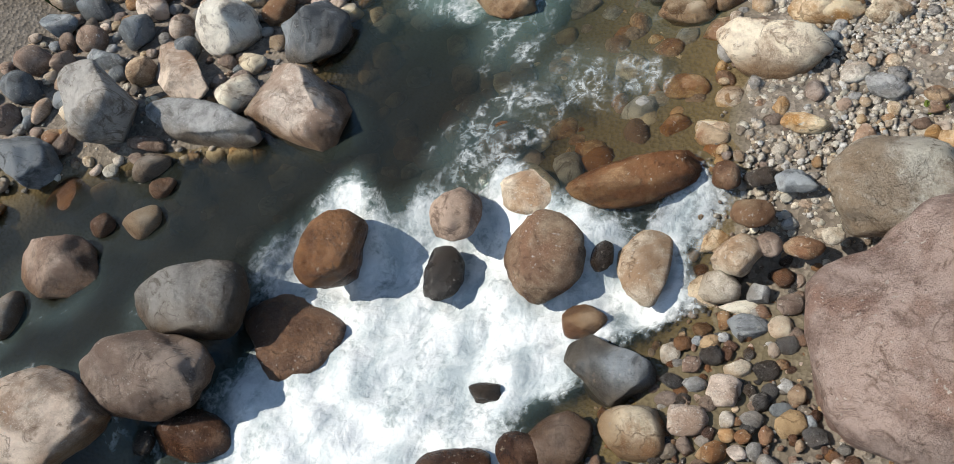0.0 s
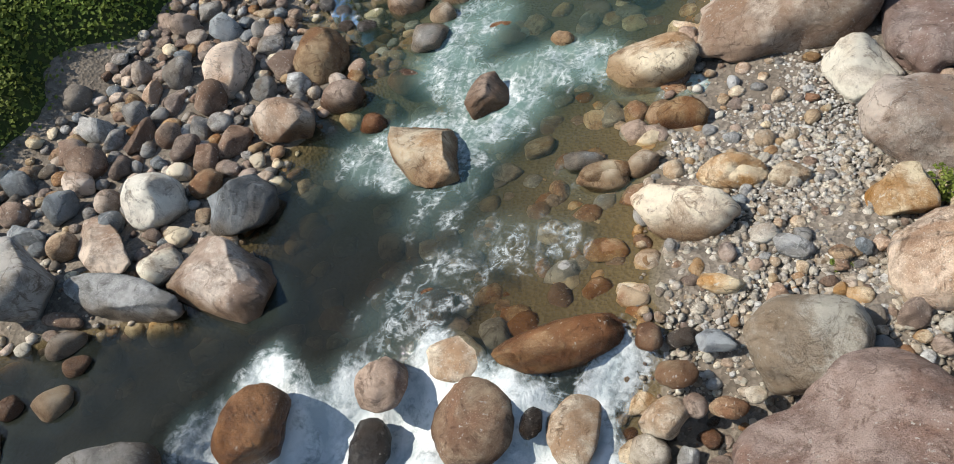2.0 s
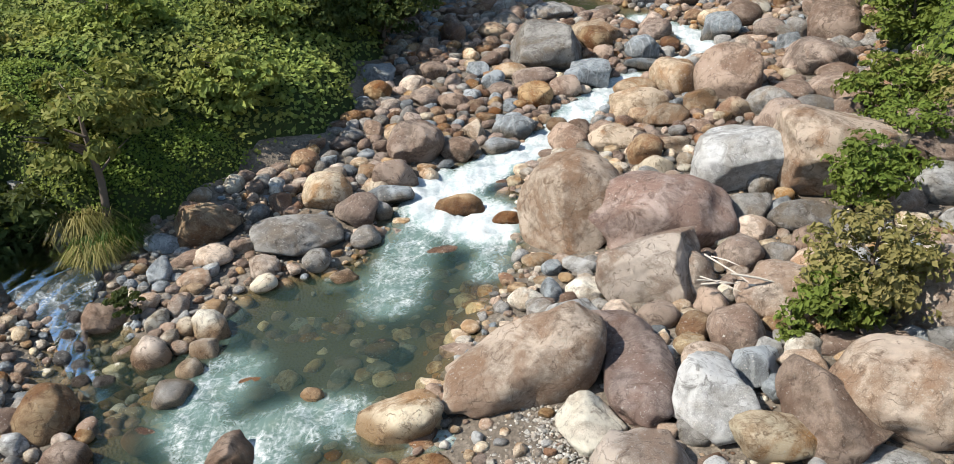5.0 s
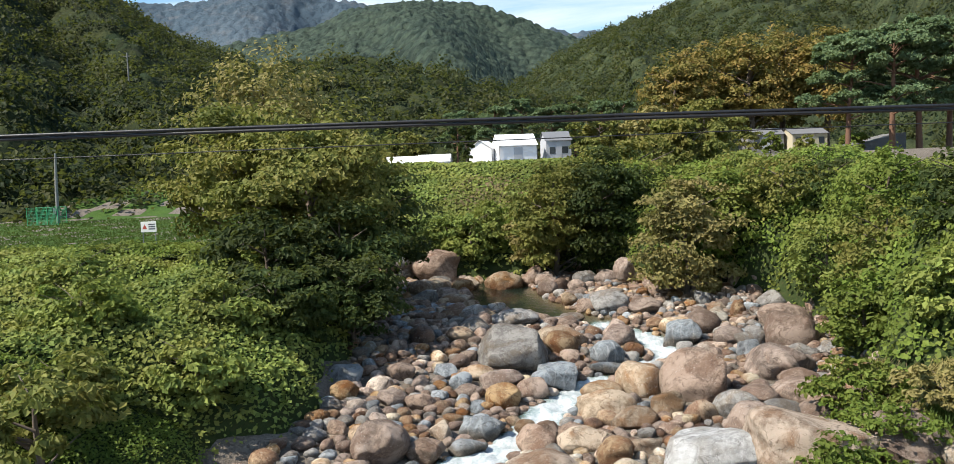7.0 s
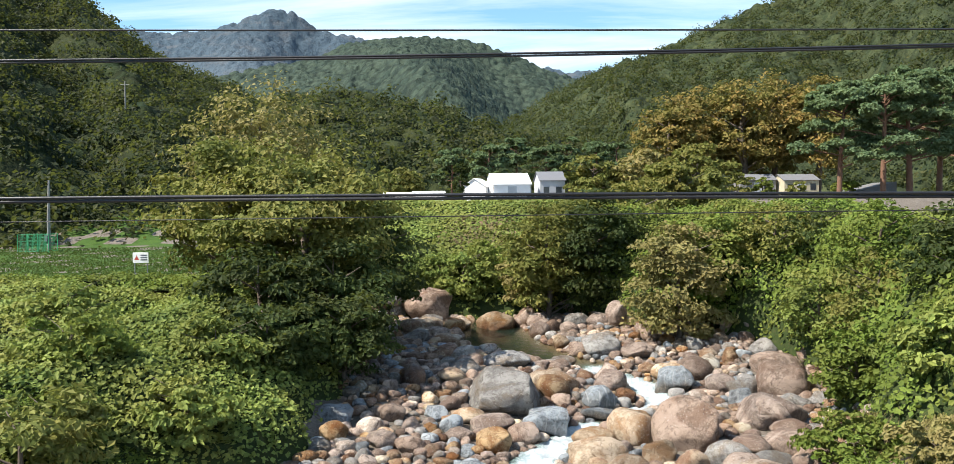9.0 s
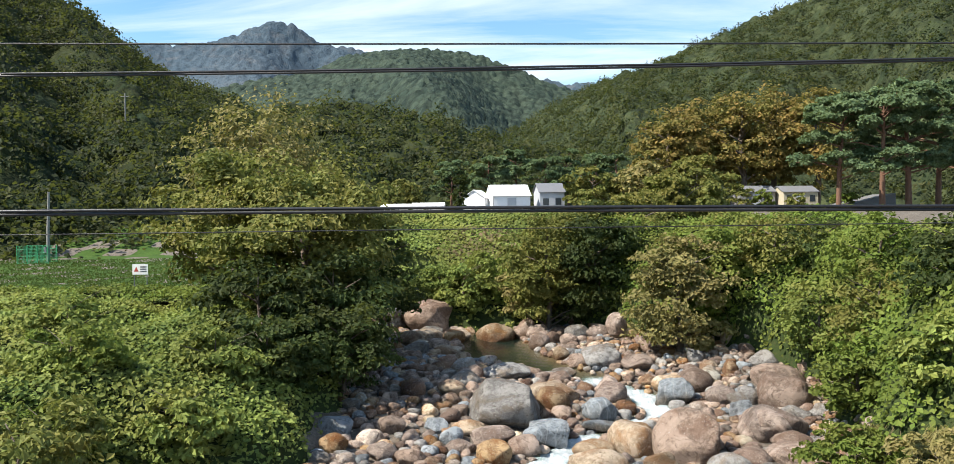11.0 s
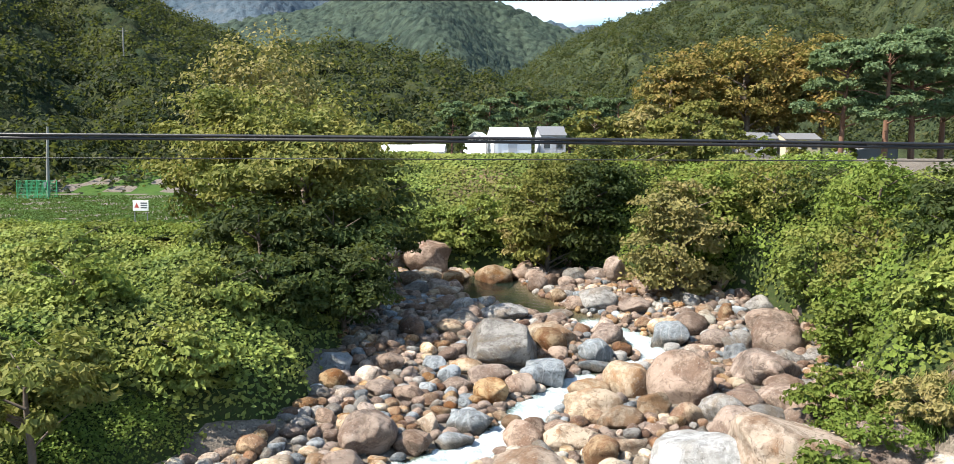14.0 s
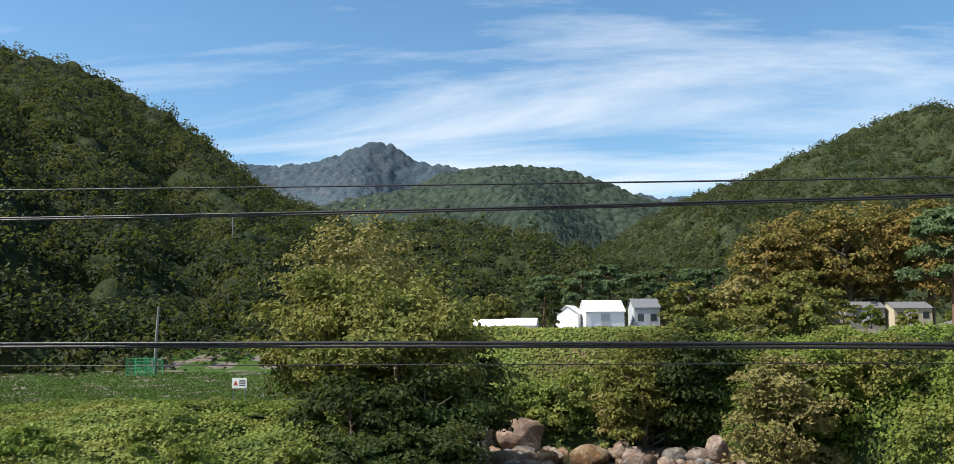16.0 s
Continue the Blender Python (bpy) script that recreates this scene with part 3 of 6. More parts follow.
def deep_at(x, y):
    d = np.clip((water_level(x, y) - height(x, y)) / 0.48, 0, 1) ** 1.3
    still = sstep(-3.5, -7.5, x) * sstep(13, 9, y)      # deep left pool, its tint darkened further for the dark bank it reflects
    return d * (0.58 + 0.42 * still)


def teal_at(x, y):
    return sstep(7.5, 13.0, y + 0.2 * (x + 5))


# the side stream that falls in from the bank
def side_stream():
    us = np.linspace(0, len(SIDE) - 1, 90)
    k = np.arange(len(SIDE))
    c = np.stack([np.interp(us, k, [p[i] for p in SIDE]) for i in range(3)], -1)
    w, fo = np.interp(us, k, SIDE_W), np.interp(us, k, SIDE_FOAM)
    vs = np.linspace(-1, 1, 17)
    side = np.array([0.69, 0.72])
    co, fa = [], []
    for i in range(len(us)):
        for v in vs:
            co.append((c[i, 0] + side[0] * v * w[i], c[i, 1] + side[1] * v * w[i], c[i, 2] + 0.02 * math.sin(us[i] * 9 + v * 5) - 0.06 * v * v))
    n = len(vs)
    for i in range(len(us) - 1):
        for j in range(n - 1):
            fa.append((i * n + j, i * n + j + 1, (i + 1) * n + j + 1, (i + 1) * n + j))
    me = mesh_np("side_stream", np.array(co), np.array(fa))
    for key, val in (("foam", np.repeat(fo, n)), ("deep", np.full(len(co), 0.6)), ("teal", np.zeros(len(co))), ("stir", np.repeat(fo, n))):
        me.attributes.new(key, "FLOAT", "POINT").data.foreach_set("value", np.ascontiguousarray(val, dtype=np.float32))
    me.materials.append(MAT["stream_water"])
    return tagged(new("side_stream", me), "dark side stream falling over a low ledge", "water", kind="structure")


side_stream()
# ---- rocks ----
def ico(level):
    bm = bmesh.new()
    bmesh.ops.create_icosphere(bm, subdivisions=level, radius=1.0)
    bm.verts.ensure_lookup_table()
    co = np.array([v.co[:] for v in bm.verts])
    fa = np.array([[v.index for v in f.verts] for f in bm.faces])
    bm.free()
    return co, fa


ICO = {k: ico(k) for k in (1, 2, 3, 4, 5)}


def rock_points(co, rng, blocky):
    """A sphere's corners pressed into the shape of a worn stone that fills the unit box."""
    p = co.copy()
    if blocky:
        p = np.sign(p) * np.abs(p) ** 0.8
    for k in range(11 if blocky else 7):
        nrm = rng.normal(size=3)
        nrm /= np.linalg.norm(nrm)
        d = rng.uniform(0.6, 0.86) if blocky else rng.uniform(0.64, 0.92)
        over = np.clip(p @ nrm - d, 0, None)
        p -= np.outer(over * (0.94 if blocky else 0.8), nrm)
    r = np.zeros(len(p))
    for f, a, m in ((1.6, 0.08, 5), (3.6, 0.042, 5), (8.0, 0.018, 6), (17.0, 0.009, 6)):
        for _ in range(m):
            kv = rng.normal(size=3) * f
            r += a / math.sqrt(m) * np.sin(p @ kv + rng.uniform(0, 6.3))
    p *= (1 + r)[:, None]
    lo, hi = p.min(0), p.max(0)
    return (p - (lo + hi) / 2) / ((hi - lo) / 2)


ROCK_WORDS = {
    "tan": "tan granite", "orange": "rust-orange", "brown": "dull brown", "pink": "pinkish-brown granite",
    "pale": "pale buff granite", "mauve": "dull purplish-brown", "buff": "warm buff granite", "grey": "weathered grey", "blue": "blue-grey", "white": "whitish-grey",
    "wet": "wet dark-brown", "dark": "wet near-black"}
ROCKS = []


def rock(x, y, z, rx, ry, rz, turn, tone, form, slope=0.0, yaw=0.0):
    """A boulder of three half-sizes; slope lowers its top towards the side that yaw (degrees) names."""
    size = max(rx, ry, rz)
    rng = np.random.default_rng(int(abs(x * 911 + y * 353 + z * 77) * 10) % 99991)
    level = 5 if size > 0.95 and y < 27 else 4 if size > 0.5 else 3
    co, fa = ICO[level]
    p = rock_points(co, rng, form == "b")
    if slope:
        lean = p[:, 0] * math.cos(radians(yaw)) + p[:, 1] * math.sin(radians(yaw))
        p[:, 2] = np.where(p[:, 2] > -0.3, (p[:, 2] + 0.3) * (1 - slope * (lean + 0.6) / 1.6) - 0.3, p[:, 2])
    p = p * (rx, ry, rz)
    name = "boulder" if size > 0.3 else "cobble"
    me = mesh_np(name, p, fa)
    me.materials.append(MAT["rock_" + tone])
    if form != "s" and float(off_water(x, y)) < max(rx, ry) * 0.8:
        wave = 0.05 * np.sin(p[:, 0] * 5 + x) * np.sin(p[:, 1] * 6 + y) + 0.03 * np.sin(p[:, 0] * 13)
        over = z + p[:, 2] - float(water_level(x, y)) + wave * (1 + rz)
        me.attributes.new("damp", "FLOAT", "POINT").data.foreach_set("value", np.ascontiguousarray(sstep(0.36 + 0.26 * rz, 0.15, over), dtype=np.float32))
    ob = new(name, me)
    ob.matrix_world = pose(x, y, z, rng.uniform(-5, 5), rng.uniform(-5, 5), turn)
    d = float(off_water(x, y))
    where = "lying under the stream's surface" if form == "s" else "standing in the stream" if d < -0.1 else "at the water's edge" if d < 0.8 else "on the stony bank"
    big = "huge " if size > 1.5 else "large " if size > 0.8 else "small " if size < 0.25 else ""
    shape = "angular" if form == "b" else "rounded"
    tagged(ob, f"{big}{shape} {ROCK_WORDS[tone]} {name} {where}", name, group="stream boulders" if name == "boulder" else "stream cobbles")
    ROCKS.append((x, y, z, rx, ry, rz, radians(turn)))
    return ob


rock(1.76, 5.13, 0.04, 1.75, 1.87, 1.29, 12, "mauve", "r")
rock(0.80, 7.03, 0.42, 0.84, 0.73, 0.60, 34, "pale", "r")
rock(-1.04, 9.45, 0.26, 0.84, 0.47, 0.48, -6, "tan", "r")
rock(-0.39, 10.34, 0.23, 0.56, 0.24, 0.26, 4, "tan", "r")
rock(-2.48, 10.33, 0.03, 0.46, 0.22, 0.24, 4, "tan", "r")
rock(0.47, 10.34, 0.28, 0.32, 0.22, 0.23, 4, "tan", "r")
rock(0.55, 8.86, 0.23, 0.32, 0.17, 0.16, -22, "white", "b")
rock(-0.39, 8.17, 0.16, 0.34, 0.19, 0.17, -7, "tan", "b")
rock(-0.77, 8.47, 0.10, 0.12, 0.19, 0.08, 7, "tan", "r")
rock(0.13, 9.10, 0.21, 0.22, 0.17, 0.15, 34, "pale", "r")
rock(-2.50, 6.96, 0.04, 1.05, 0.41, 0.34, 29, "orange", "r")
rock(-2.20, 8.89, -0.09, 0.37, 0.25, 0.12, 6, "orange", "s")
rock(-1.30, 7.17, 0.07, 0.20, 0.24, 0.15, 8, "orange", "r")
rock(-0.38, 7.16, 0.14, 0.29, 0.16, 0.13, 9, "blue", "b")
rock(-0.85, 7.19, 0.10, 0.20, 0.14, 0.12, 8, "dark", "b")
rock(-0.86, 6.61, 0.03, 0.30, 0.21, 0.17, 9, "orange", "r")
rock(-0.98, 6.10, -0.27, 0.34, 0.29, 0.23, -2, "tan", "b")
rock(-1.15, 5.74, -0.54, 0.29, 0.24, 0.19, 11, "pale", "b")
rock(-0.63, 5.71, -0.55, 0.16, 0.15, 0.12, -24, "white", "b")
rock(-0.85, 5.51, -0.65, 0.27, 0.10, 0.08, 12, "pale", "b")
rock(-0.69, 5.25, -0.63, 0.27, 0.17, 0.13, 12, "blue", "b")
rock(-0.29, 5.32, -0.61, 0.17, 0.17, 0.12, 12, "tan", "r")
rock(-0.15, 6.30, -0.16, 0.27, 0.17, 0.14, 10, "orange", "r")
rock(0.17, 6.48, -0.04, 0.15, 0.13, 0.10, 10, "pale", "r")
rock(-0.59, 6.30, -0.17, 0.17, 0.18, 0.12, 10, "brown", "r")
rock(-2.23, 5.97, -0.52, 0.39, 0.76, 0.17, 10, "tan", "s")
rock(-4.13, 6.67, -0.17, 0.49, 0.45, 0.21, 9, "tan", "s")
rock(-3.63, 5.65, -0.40, 0.60, 0.72, 0.44, 10, "orange", "r")
rock(-5.06, 5.94, -0.03, 0.42, 0.51, 0.32, 9, "brown", "r")
# dark tone also holds the shade cast by the boulder above
rock(-5.13, 5.18, -0.51, 0.34, 0.51, 0.25, 11, "dark", "r")
rock(-6.82, 5.01, -0.05, 0.68, 0.57, 0.49, 60, "wet", "r")
rock(-7.29, 3.74, -0.76, 0.87, 0.74, 0.33, 3, "wet", "s")
rock(-8.65, 3.72, 0.07, 0.93, 0.68, 0.55, 2, "grey", "r")
rock(-8.81, 2.44, 0.05, 1.10, 0.67, 0.53, 6, "brown", "r")
rock(-11.43, 3.73, 0.06, 0.65, 0.70, 0.48, 55, "brown", "b")
rock(-10.34, 1.26, 0.06, 1.27, 0.88, 0.66, -2, "pink", "r")
rock(-8.06, 1.92, -0.71, 0.65, 0.40, 0.31, 5, "wet", "r")
rock(-8.70, 1.59, -0.56, 0.16, 0.20, 0.13, 14, "dark", "r")
rock(-11.89, 2.77, 0.03, 0.23, 0.45, 0.28, 12, "grey", "r")
rock(-11.13, 4.65, 0.03, 0.21, 0.23, 0.22, 10, "brown", "r")
rock(-10.38, 4.86, 0.03, 0.33, 0.29, 0.24, 47, "pale", "r")
rock(-12.55, 5.29, -0.21, 0.50, 0.65, 0.23, 33, "wet", "s")
rock(-10.90, 5.94, 0.03, 0.37, 0.23, 0.27, 48, "grey", "r")
rock(-10.40, 5.56, 0.02, 0.25, 0.18, 0.20, 33, "brown", "r")
rock(-11.16, 6.35, 0.14, 0.39, 0.14, 0.16, 8, "brown", "b")
rock(-8.45, 7.50, 0.07, 1.03, 0.64, 0.58, -15, "pink", "b")
rock(-10.13, 6.84, 0.23, 1.18, 0.37, 0.41, -1, "white", "b")
rock(-12.10, 6.58, 0.51, 0.81, 0.67, 0.81, -3, "grey", "b")
rock(-13.27, 5.51, 0.32, 0.52, 0.51, 0.61, 19, "blue", "b")
rock(-14.50, 6.99, 0.49, 0.38, 0.33, 0.39, 6, "blue", "r")
rock(-11.23, 7.83, 0.28, 0.97, 0.42, 0.31, -33, "pink", "b")
rock(-12.10, 7.80, 0.33, 0.25, 0.29, 0.30, 6, "orange", "r")
rock(-10.71, 8.96, 0.39, 0.58, 0.56, 0.63, 4, "pale", "r")
rock(-8.96, 9.17, 0.25, 0.60, 0.71, 0.55, 4, "blue", "b")
rock(-12.75, 8.66, 0.41, 0.34, 0.34, 0.40, 4, "blue", "b")
rock(-11.44, 8.45, 0.28, 0.23, 0.26, 0.27, 5, "blue", "r")
rock(-13.09, 7.96, 0.36, 0.52, 0.19, 0.22, 5, "blue", "b")
rock(-13.66, 8.39, 0.43, 0.30, 0.25, 0.30, 5, "brown", "b")
rock(-14.05, 7.80, 0.43, 0.23, 0.27, 0.27, 5, "brown", "b")
rock(-14.60, 7.65, 0.50, 0.33, 0.30, 0.36, 5, "brown", "r")
rock(-14.59, 8.61, 0.48, 0.39, 0.24, 0.29, 4, "blue", "b")
rock(-14.20, 9.21, 0.46, 0.43, 0.25, 0.29, 4, "blue", "b")
rock(-12.84, 9.37, 0.38, 0.42, 0.26, 0.31, 4, "pink", "r")
rock(-11.88, 8.99, 0.31, 0.24, 0.29, 0.29, 4, "pink", "r")
rock(-13.83, 6.63, 0.34, 0.13, 0.31, 0.16, 7, "pink", "r")
rock(-14.46, 6.32, 0.38, 0.23, 0.34, 0.28, 7, "brown", "r")
rock(-2.89, 4.96, -0.72, 0.33, 0.27, 0.21, 23, "orange", "r")
rock(-2.35, 4.24, -0.71, 0.64, 0.47, 0.36, 2, "blue", "b")
rock(-1.85, 3.48, -0.61, 0.46, 0.36, 0.27, 3, "tan", "r")
rock(-1.20, 3.79, -0.60, 0.27, 0.23, 0.17, 14, "pink", "r")
rock(-0.83, 4.28, -0.59, 0.24, 0.22, 0.17, 13, "pink", "b")
rock(-2.74, 3.16, -0.72, 0.48, 0.38, 0.29, 35, "brown", "r")
rock(-4.01, 2.39, -0.72, 0.57, 0.33, 0.25, 15, "wet", "r")
rock(-3.20, 2.85, -0.72, 0.34, 0.32, 0.24, 14, "wet", "r")
rock(-2.81, 5.84, -0.39, 0.17, 0.24, 0.13, 10, "dark", "b")
rock(-3.97, 3.58, -0.74, 0.24, 0.14, 0.10, 13, "dark", "b")
rock(-4.80, 7.50, -0.17, 0.42, 0.42, 0.18, 8, "wet", "s")
rock(-0.72, 4.63, -0.63, 0.18, 0.13, 0.10, 13, "pale", "r")
rock(-1.00, 4.08, -0.63, 0.12, 0.12, 0.09, 13, "brown", "r")
rock(-0.73, 3.91, -0.61, 0.10, 0.11, 0.07, 14, "pale", "r")
rock(-0.11, 4.50, -0.59, 0.11, 0.09, 0.07, 13, "white", "r")
rock(-0.10, 4.17, -0.57, 0.16, 0.09, 0.07, 13, "blue", "b")
rock(-0.21, 5.65, -0.55, 0.18, 0.15, 0.12, 11, "brown", "r")
rock(-1.27, 5.15, -0.73, 0.14, 0.10, 0.08, 12, "orange", "r")
rock(-1.52, 4.03, -0.67, 0.16, 0.11, 0.08, 13, "brown", "r")
rock(0.31, 3.89, -0.52, 0.15, 0.13, 0.10, 14, "dark", "b")
rock(0.30, 14.35, 0.66, 1.72, 1.05, 1.36, 14, "pink", "r", 0.75, 180)
rock(2.18, 15.10, 0.69, 0.91, 0.76, 0.65, -2, "mauve", "r")
rock(2.56, 13.84, 0.67, 0.70, 1.44, 0.51, -1, "mauve", "r")
rock(2.31, 11.27, 0.59, 0.91, 0.88, 0.67, 2, "pink", "b")
rock(2.01, 9.79, 0.44, 0.51, 0.44, 0.37, -12, "tan", "b")
rock(2.66, 8.57, 0.59, 0.92, 0.85, 0.63, -10, "pink", "r", 0.35, 160)
rock(1.52, 12.72, 0.51, 0.56, 0.75, 0.56, 32, "pale", "b", 0.5, 240)
rock(-5.80, 10.81, 0.06, 0.96, 0.65, 0.48, -52, "tan", "b")
rock(-5.07, 12.41, 0.08, 0.42, 0.53, 0.37, -13, "brown", "b")
rock(-2.01, 13.20, 0.24, 0.86, 0.55, 0.62, 0, "tan", "b", 0.5, 180)
rock(-1.31, 11.87, 0.17, 0.46, 0.26, 0.31, 2, "orange", "r")
rock(-2.88, 10.74, 0.02, 0.37, 0.17, 0.20, 3, "blue", "b")
rock(-2.45, 10.41, 0.03, 0.48, 0.25, 0.28, 18, "tan", "r")
rock(-1.86, 10.68, 0.10, 0.31, 0.22, 0.23, 32, "tan", "r")
rock(-1.33, 10.54, 0.10, 0.18, 0.21, 0.13, 3, "tan", "r")
rock(-0.40, 10.38, 0.25, 0.55, 0.30, 0.33, 9, "tan", "r")
rock(0.49, 10.32, 0.25, 0.23, 0.22, 0.17, 3, "pale", "r")
rock(-3.93, 14.18, 0.17, 0.24, 0.17, 0.19, -1, "tan", "r")
rock(-2.83, 16.13, -0.01, 0.40, 0.28, 0.17, -2, "wet", "s")
rock(-5.20, 14.58, 0.00, 0.37, 0.26, 0.15, -1, "wet", "s")
rock(-7.15, 13.21, -0.08, 0.44, 0.39, 0.20, 1, "wet", "s")
rock(-9.06, 13.56, 0.33, 0.53, 0.80, 0.53, -0, "orange", "r")
rock(-8.21, 12.41, 0.14, 0.42, 0.39, 0.38, 1, "brown", "r")
rock(-7.26, 11.66, 0.03, 0.29, 0.23, 0.24, 2, "wet", "r")
rock(-9.10, 11.49, 0.28, 0.72, 0.54, 0.57, 17, "pink", "b")
rock(-11.04, 12.75, 0.50, 0.50, 0.71, 0.60, 0, "pink", "r")
rock(-11.09, 11.98, 0.37, 0.39, 0.39, 0.47, 1, "brown", "r")
rock(-9.99, 10.85, 0.21, 0.29, 0.48, 0.30, 2, "brown", "b")
rock(-10.35, 10.39, 0.24, 0.30, 0.37, 0.32, 3, "brown", "b")
rock(-12.24, 10.81, 0.33, 0.22, 0.51, 0.27, 2, "brown", "b")
rock(-13.42, 10.95, 0.45, 0.35, 0.31, 0.37, 2, "white", "b")
rock(-12.97, 9.90, 0.44, 0.42, 0.36, 0.43, 3, "brown", "r")
rock(-11.93, 14.40, 0.57, 0.42, 0.32, 0.39, -14, "blue", "b")
rock(-6.91, 14.34, 0.18, 0.39, 0.50, 0.33, -1, "white", "b")
rock(-6.82, 15.19, 0.18, 0.30, 0.28, 0.25, -1, "pale", "r")
rock(-7.90, 15.75, 0.23, 0.51, 0.42, 0.50, -33, "pink", "r")
rock(-9.80, 17.59, 0.13, 0.31, 0.83, 0.37, -3, "brown", "r")
rock(-6.89, 16.77, 0.25, 0.52, 0.39, 0.46, -35, "pale", "r")
rock(-6.75, 15.97, 0.19, 0.35, 0.29, 0.30, -2, "pale", "r")
rock(-7.69, 16.32, 0.29, 0.24, 0.31, 0.23, -3, "pale", "r")
rock(-7.46, 16.78, 0.28, 0.24, 0.36, 0.23, -3, "tan", "r")
rock(-6.74, 17.72, 0.18, 0.19, 0.44, 0.17, -4, "blue", "b")
rock(-8.20, 17.01, 0.35, 0.26, 0.45, 0.26, -3, "pale", "r")
rock(-7.97, 17.68, 0.35, 0.26, 0.38, 0.26, -4, "pink", "r")
rock(-9.33, 12.74, 0.26, 0.27, 0.24, 0.27, 1, "white", "r")
rock(-8.93, 12.54, 0.16, 0.15, 0.19, 0.14, 1, "pale", "r")
rock(-12.31, 12.78, 0.47, 0.29, 0.39, 0.34, 0, "grey", "r")
rock(-12.48, 13.31, 0.50, 0.21, 0.19, 0.23, -0, "blue", "b")
rock(-10.96, 11.21, 0.27, 0.25, 0.23, 0.28, 2, "grey", "b")
rock(-11.59, 10.95, 0.31, 0.24, 0.29, 0.29, 2, "brown", "r")
rock(-12.05, 12.01, 0.32, 0.18, 0.41, 0.22, 1, "brown", "b")
rock(-12.73, 11.49, 0.40, 0.28, 0.29, 0.33, 2, "grey", "r")
rock(-12.73, 12.22, 0.40, 0.22, 0.33, 0.26, 1, "pink", "b")
rock(-12.81, 10.67, 0.35, 0.20, 0.30, 0.24, 2, "grey", "b")
rock(-8.95, 14.87, -0.03, 0.19, 0.31, 0.19, -1, "brown", "r")
rock(-13.02, 14.46, 0.63, 0.31, 0.32, 0.37, -1, "brown", "r")
rock(-11.01, 14.42, 0.46, 0.21, 0.23, 0.26, -1, "grey", "r")
rock(-13.26, 12.75, 0.52, 0.27, 0.29, 0.33, 0, "pink", "r")
rock(-14.45, 11.87, 0.52, 0.30, 0.38, 0.35, 1, "grey", "r")
rock(-12.16, 9.92, 0.31, 0.20, 0.32, 0.25, 3, "brown", "b")
rock(0.54, 8.86, 0.23, 0.30, 0.16, 0.15, -29, "white", "b")
rock(0.39, 8.02, 0.20, 0.18, 0.16, 0.13, 6, "pink", "b")
rock(-8.50, 21.38, 0.84, 1.02, 0.81, 0.61, 4, "orange", "b")
rock(-5.74, 20.84, 0.58, 1.26, 0.82, 0.56, 4, "grey", "b")
rock(-5.39, 23.31, 0.92, 0.75, 0.87, 0.60, 4, "tan", "r")
rock(-4.36, 22.34, 0.68, 0.65, 0.64, 0.49, 4, "brown", "r")
rock(-3.56, 23.36, 0.69, 0.77, 0.50, 0.29, 4, "blue", "b")
rock(-3.64, 22.53, 0.56, 0.28, 0.33, 0.30, 4, "white", "r")
rock(-1.45, 22.77, 0.50, 0.74, 0.48, 0.37, 4, "orange", "r")
rock(-0.04, 22.02, 0.40, 0.45, 0.29, 0.23, 4, "orange", "r")
rock(-0.10, 24.55, 0.39, 0.53, 0.34, 0.20, 4, "wet", "s")
rock(1.76, 21.49, 1.02, 1.53, 1.76, 1.40, 4, "pink", "r")
rock(3.77, 20.62, 0.96, 2.08, 1.51, 1.17, 4, "mauve", "r")
rock(3.33, 17.77, 0.86, 1.33, 1.17, 0.96, 4, "pink", "b")
rock(4.26, 17.54, 0.79, 0.52, 0.60, 0.62, 4, "pink", "r")
rock(5.15, 20.59, 0.75, 0.76, 0.54, 0.42, 4, "orange", "b")
rock(5.55, 18.52, 0.83, 0.58, 0.66, 0.51, 4, "brown", "r")
rock(5.96, 16.35, 0.97, 1.11, 0.83, 0.69, 4, "pink", "r")
rock(7.68, 20.31, 0.92, 1.04, 0.67, 0.42, 4, "grey", "r")
rock(7.29, 18.80, 0.91, 0.56, 0.53, 0.42, 4, "brown", "r")
rock(6.22, 19.91, 0.79, 0.58, 0.47, 0.37, 4, "pink", "r")
rock(6.45, 18.53, 0.79, 0.40, 0.33, 0.26, 4, "grey", "b")
rock(9.18, 22.70, 1.74, 1.94, 2.01, 1.43, 4, "pink", "b")
rock(6.90, 23.15, 1.46, 1.75, 1.43, 1.04, 4, "white", "b")
rock(6.91, 22.23, 1.09, 0.39, 0.45, 0.42, 4, "grey", "r")
rock(9.83, 20.89, 1.20, 1.05, 0.76, 0.57, 4, "pink", "r")
rock(4.17, 24.99, 1.14, 0.57, 0.66, 0.58, 4, "orange", "r")
rock(3.46, 26.73, 1.01, 0.97, 0.68, 0.48, 4, "buff", "r")
rock(5.17, 25.80, 1.09, 0.55, 0.45, 0.32, 4, "buff", "b")
rock(4.64, 30.06, 1.11, 1.09, 0.88, 0.58, 4, "buff", "r")
rock(4.79, 32.08, 1.10, 0.87, 0.72, 0.46, 4, "buff", "r")
rock(6.31, 32.33, 1.36, 0.97, 1.12, 0.80, 4, "buff", "r")
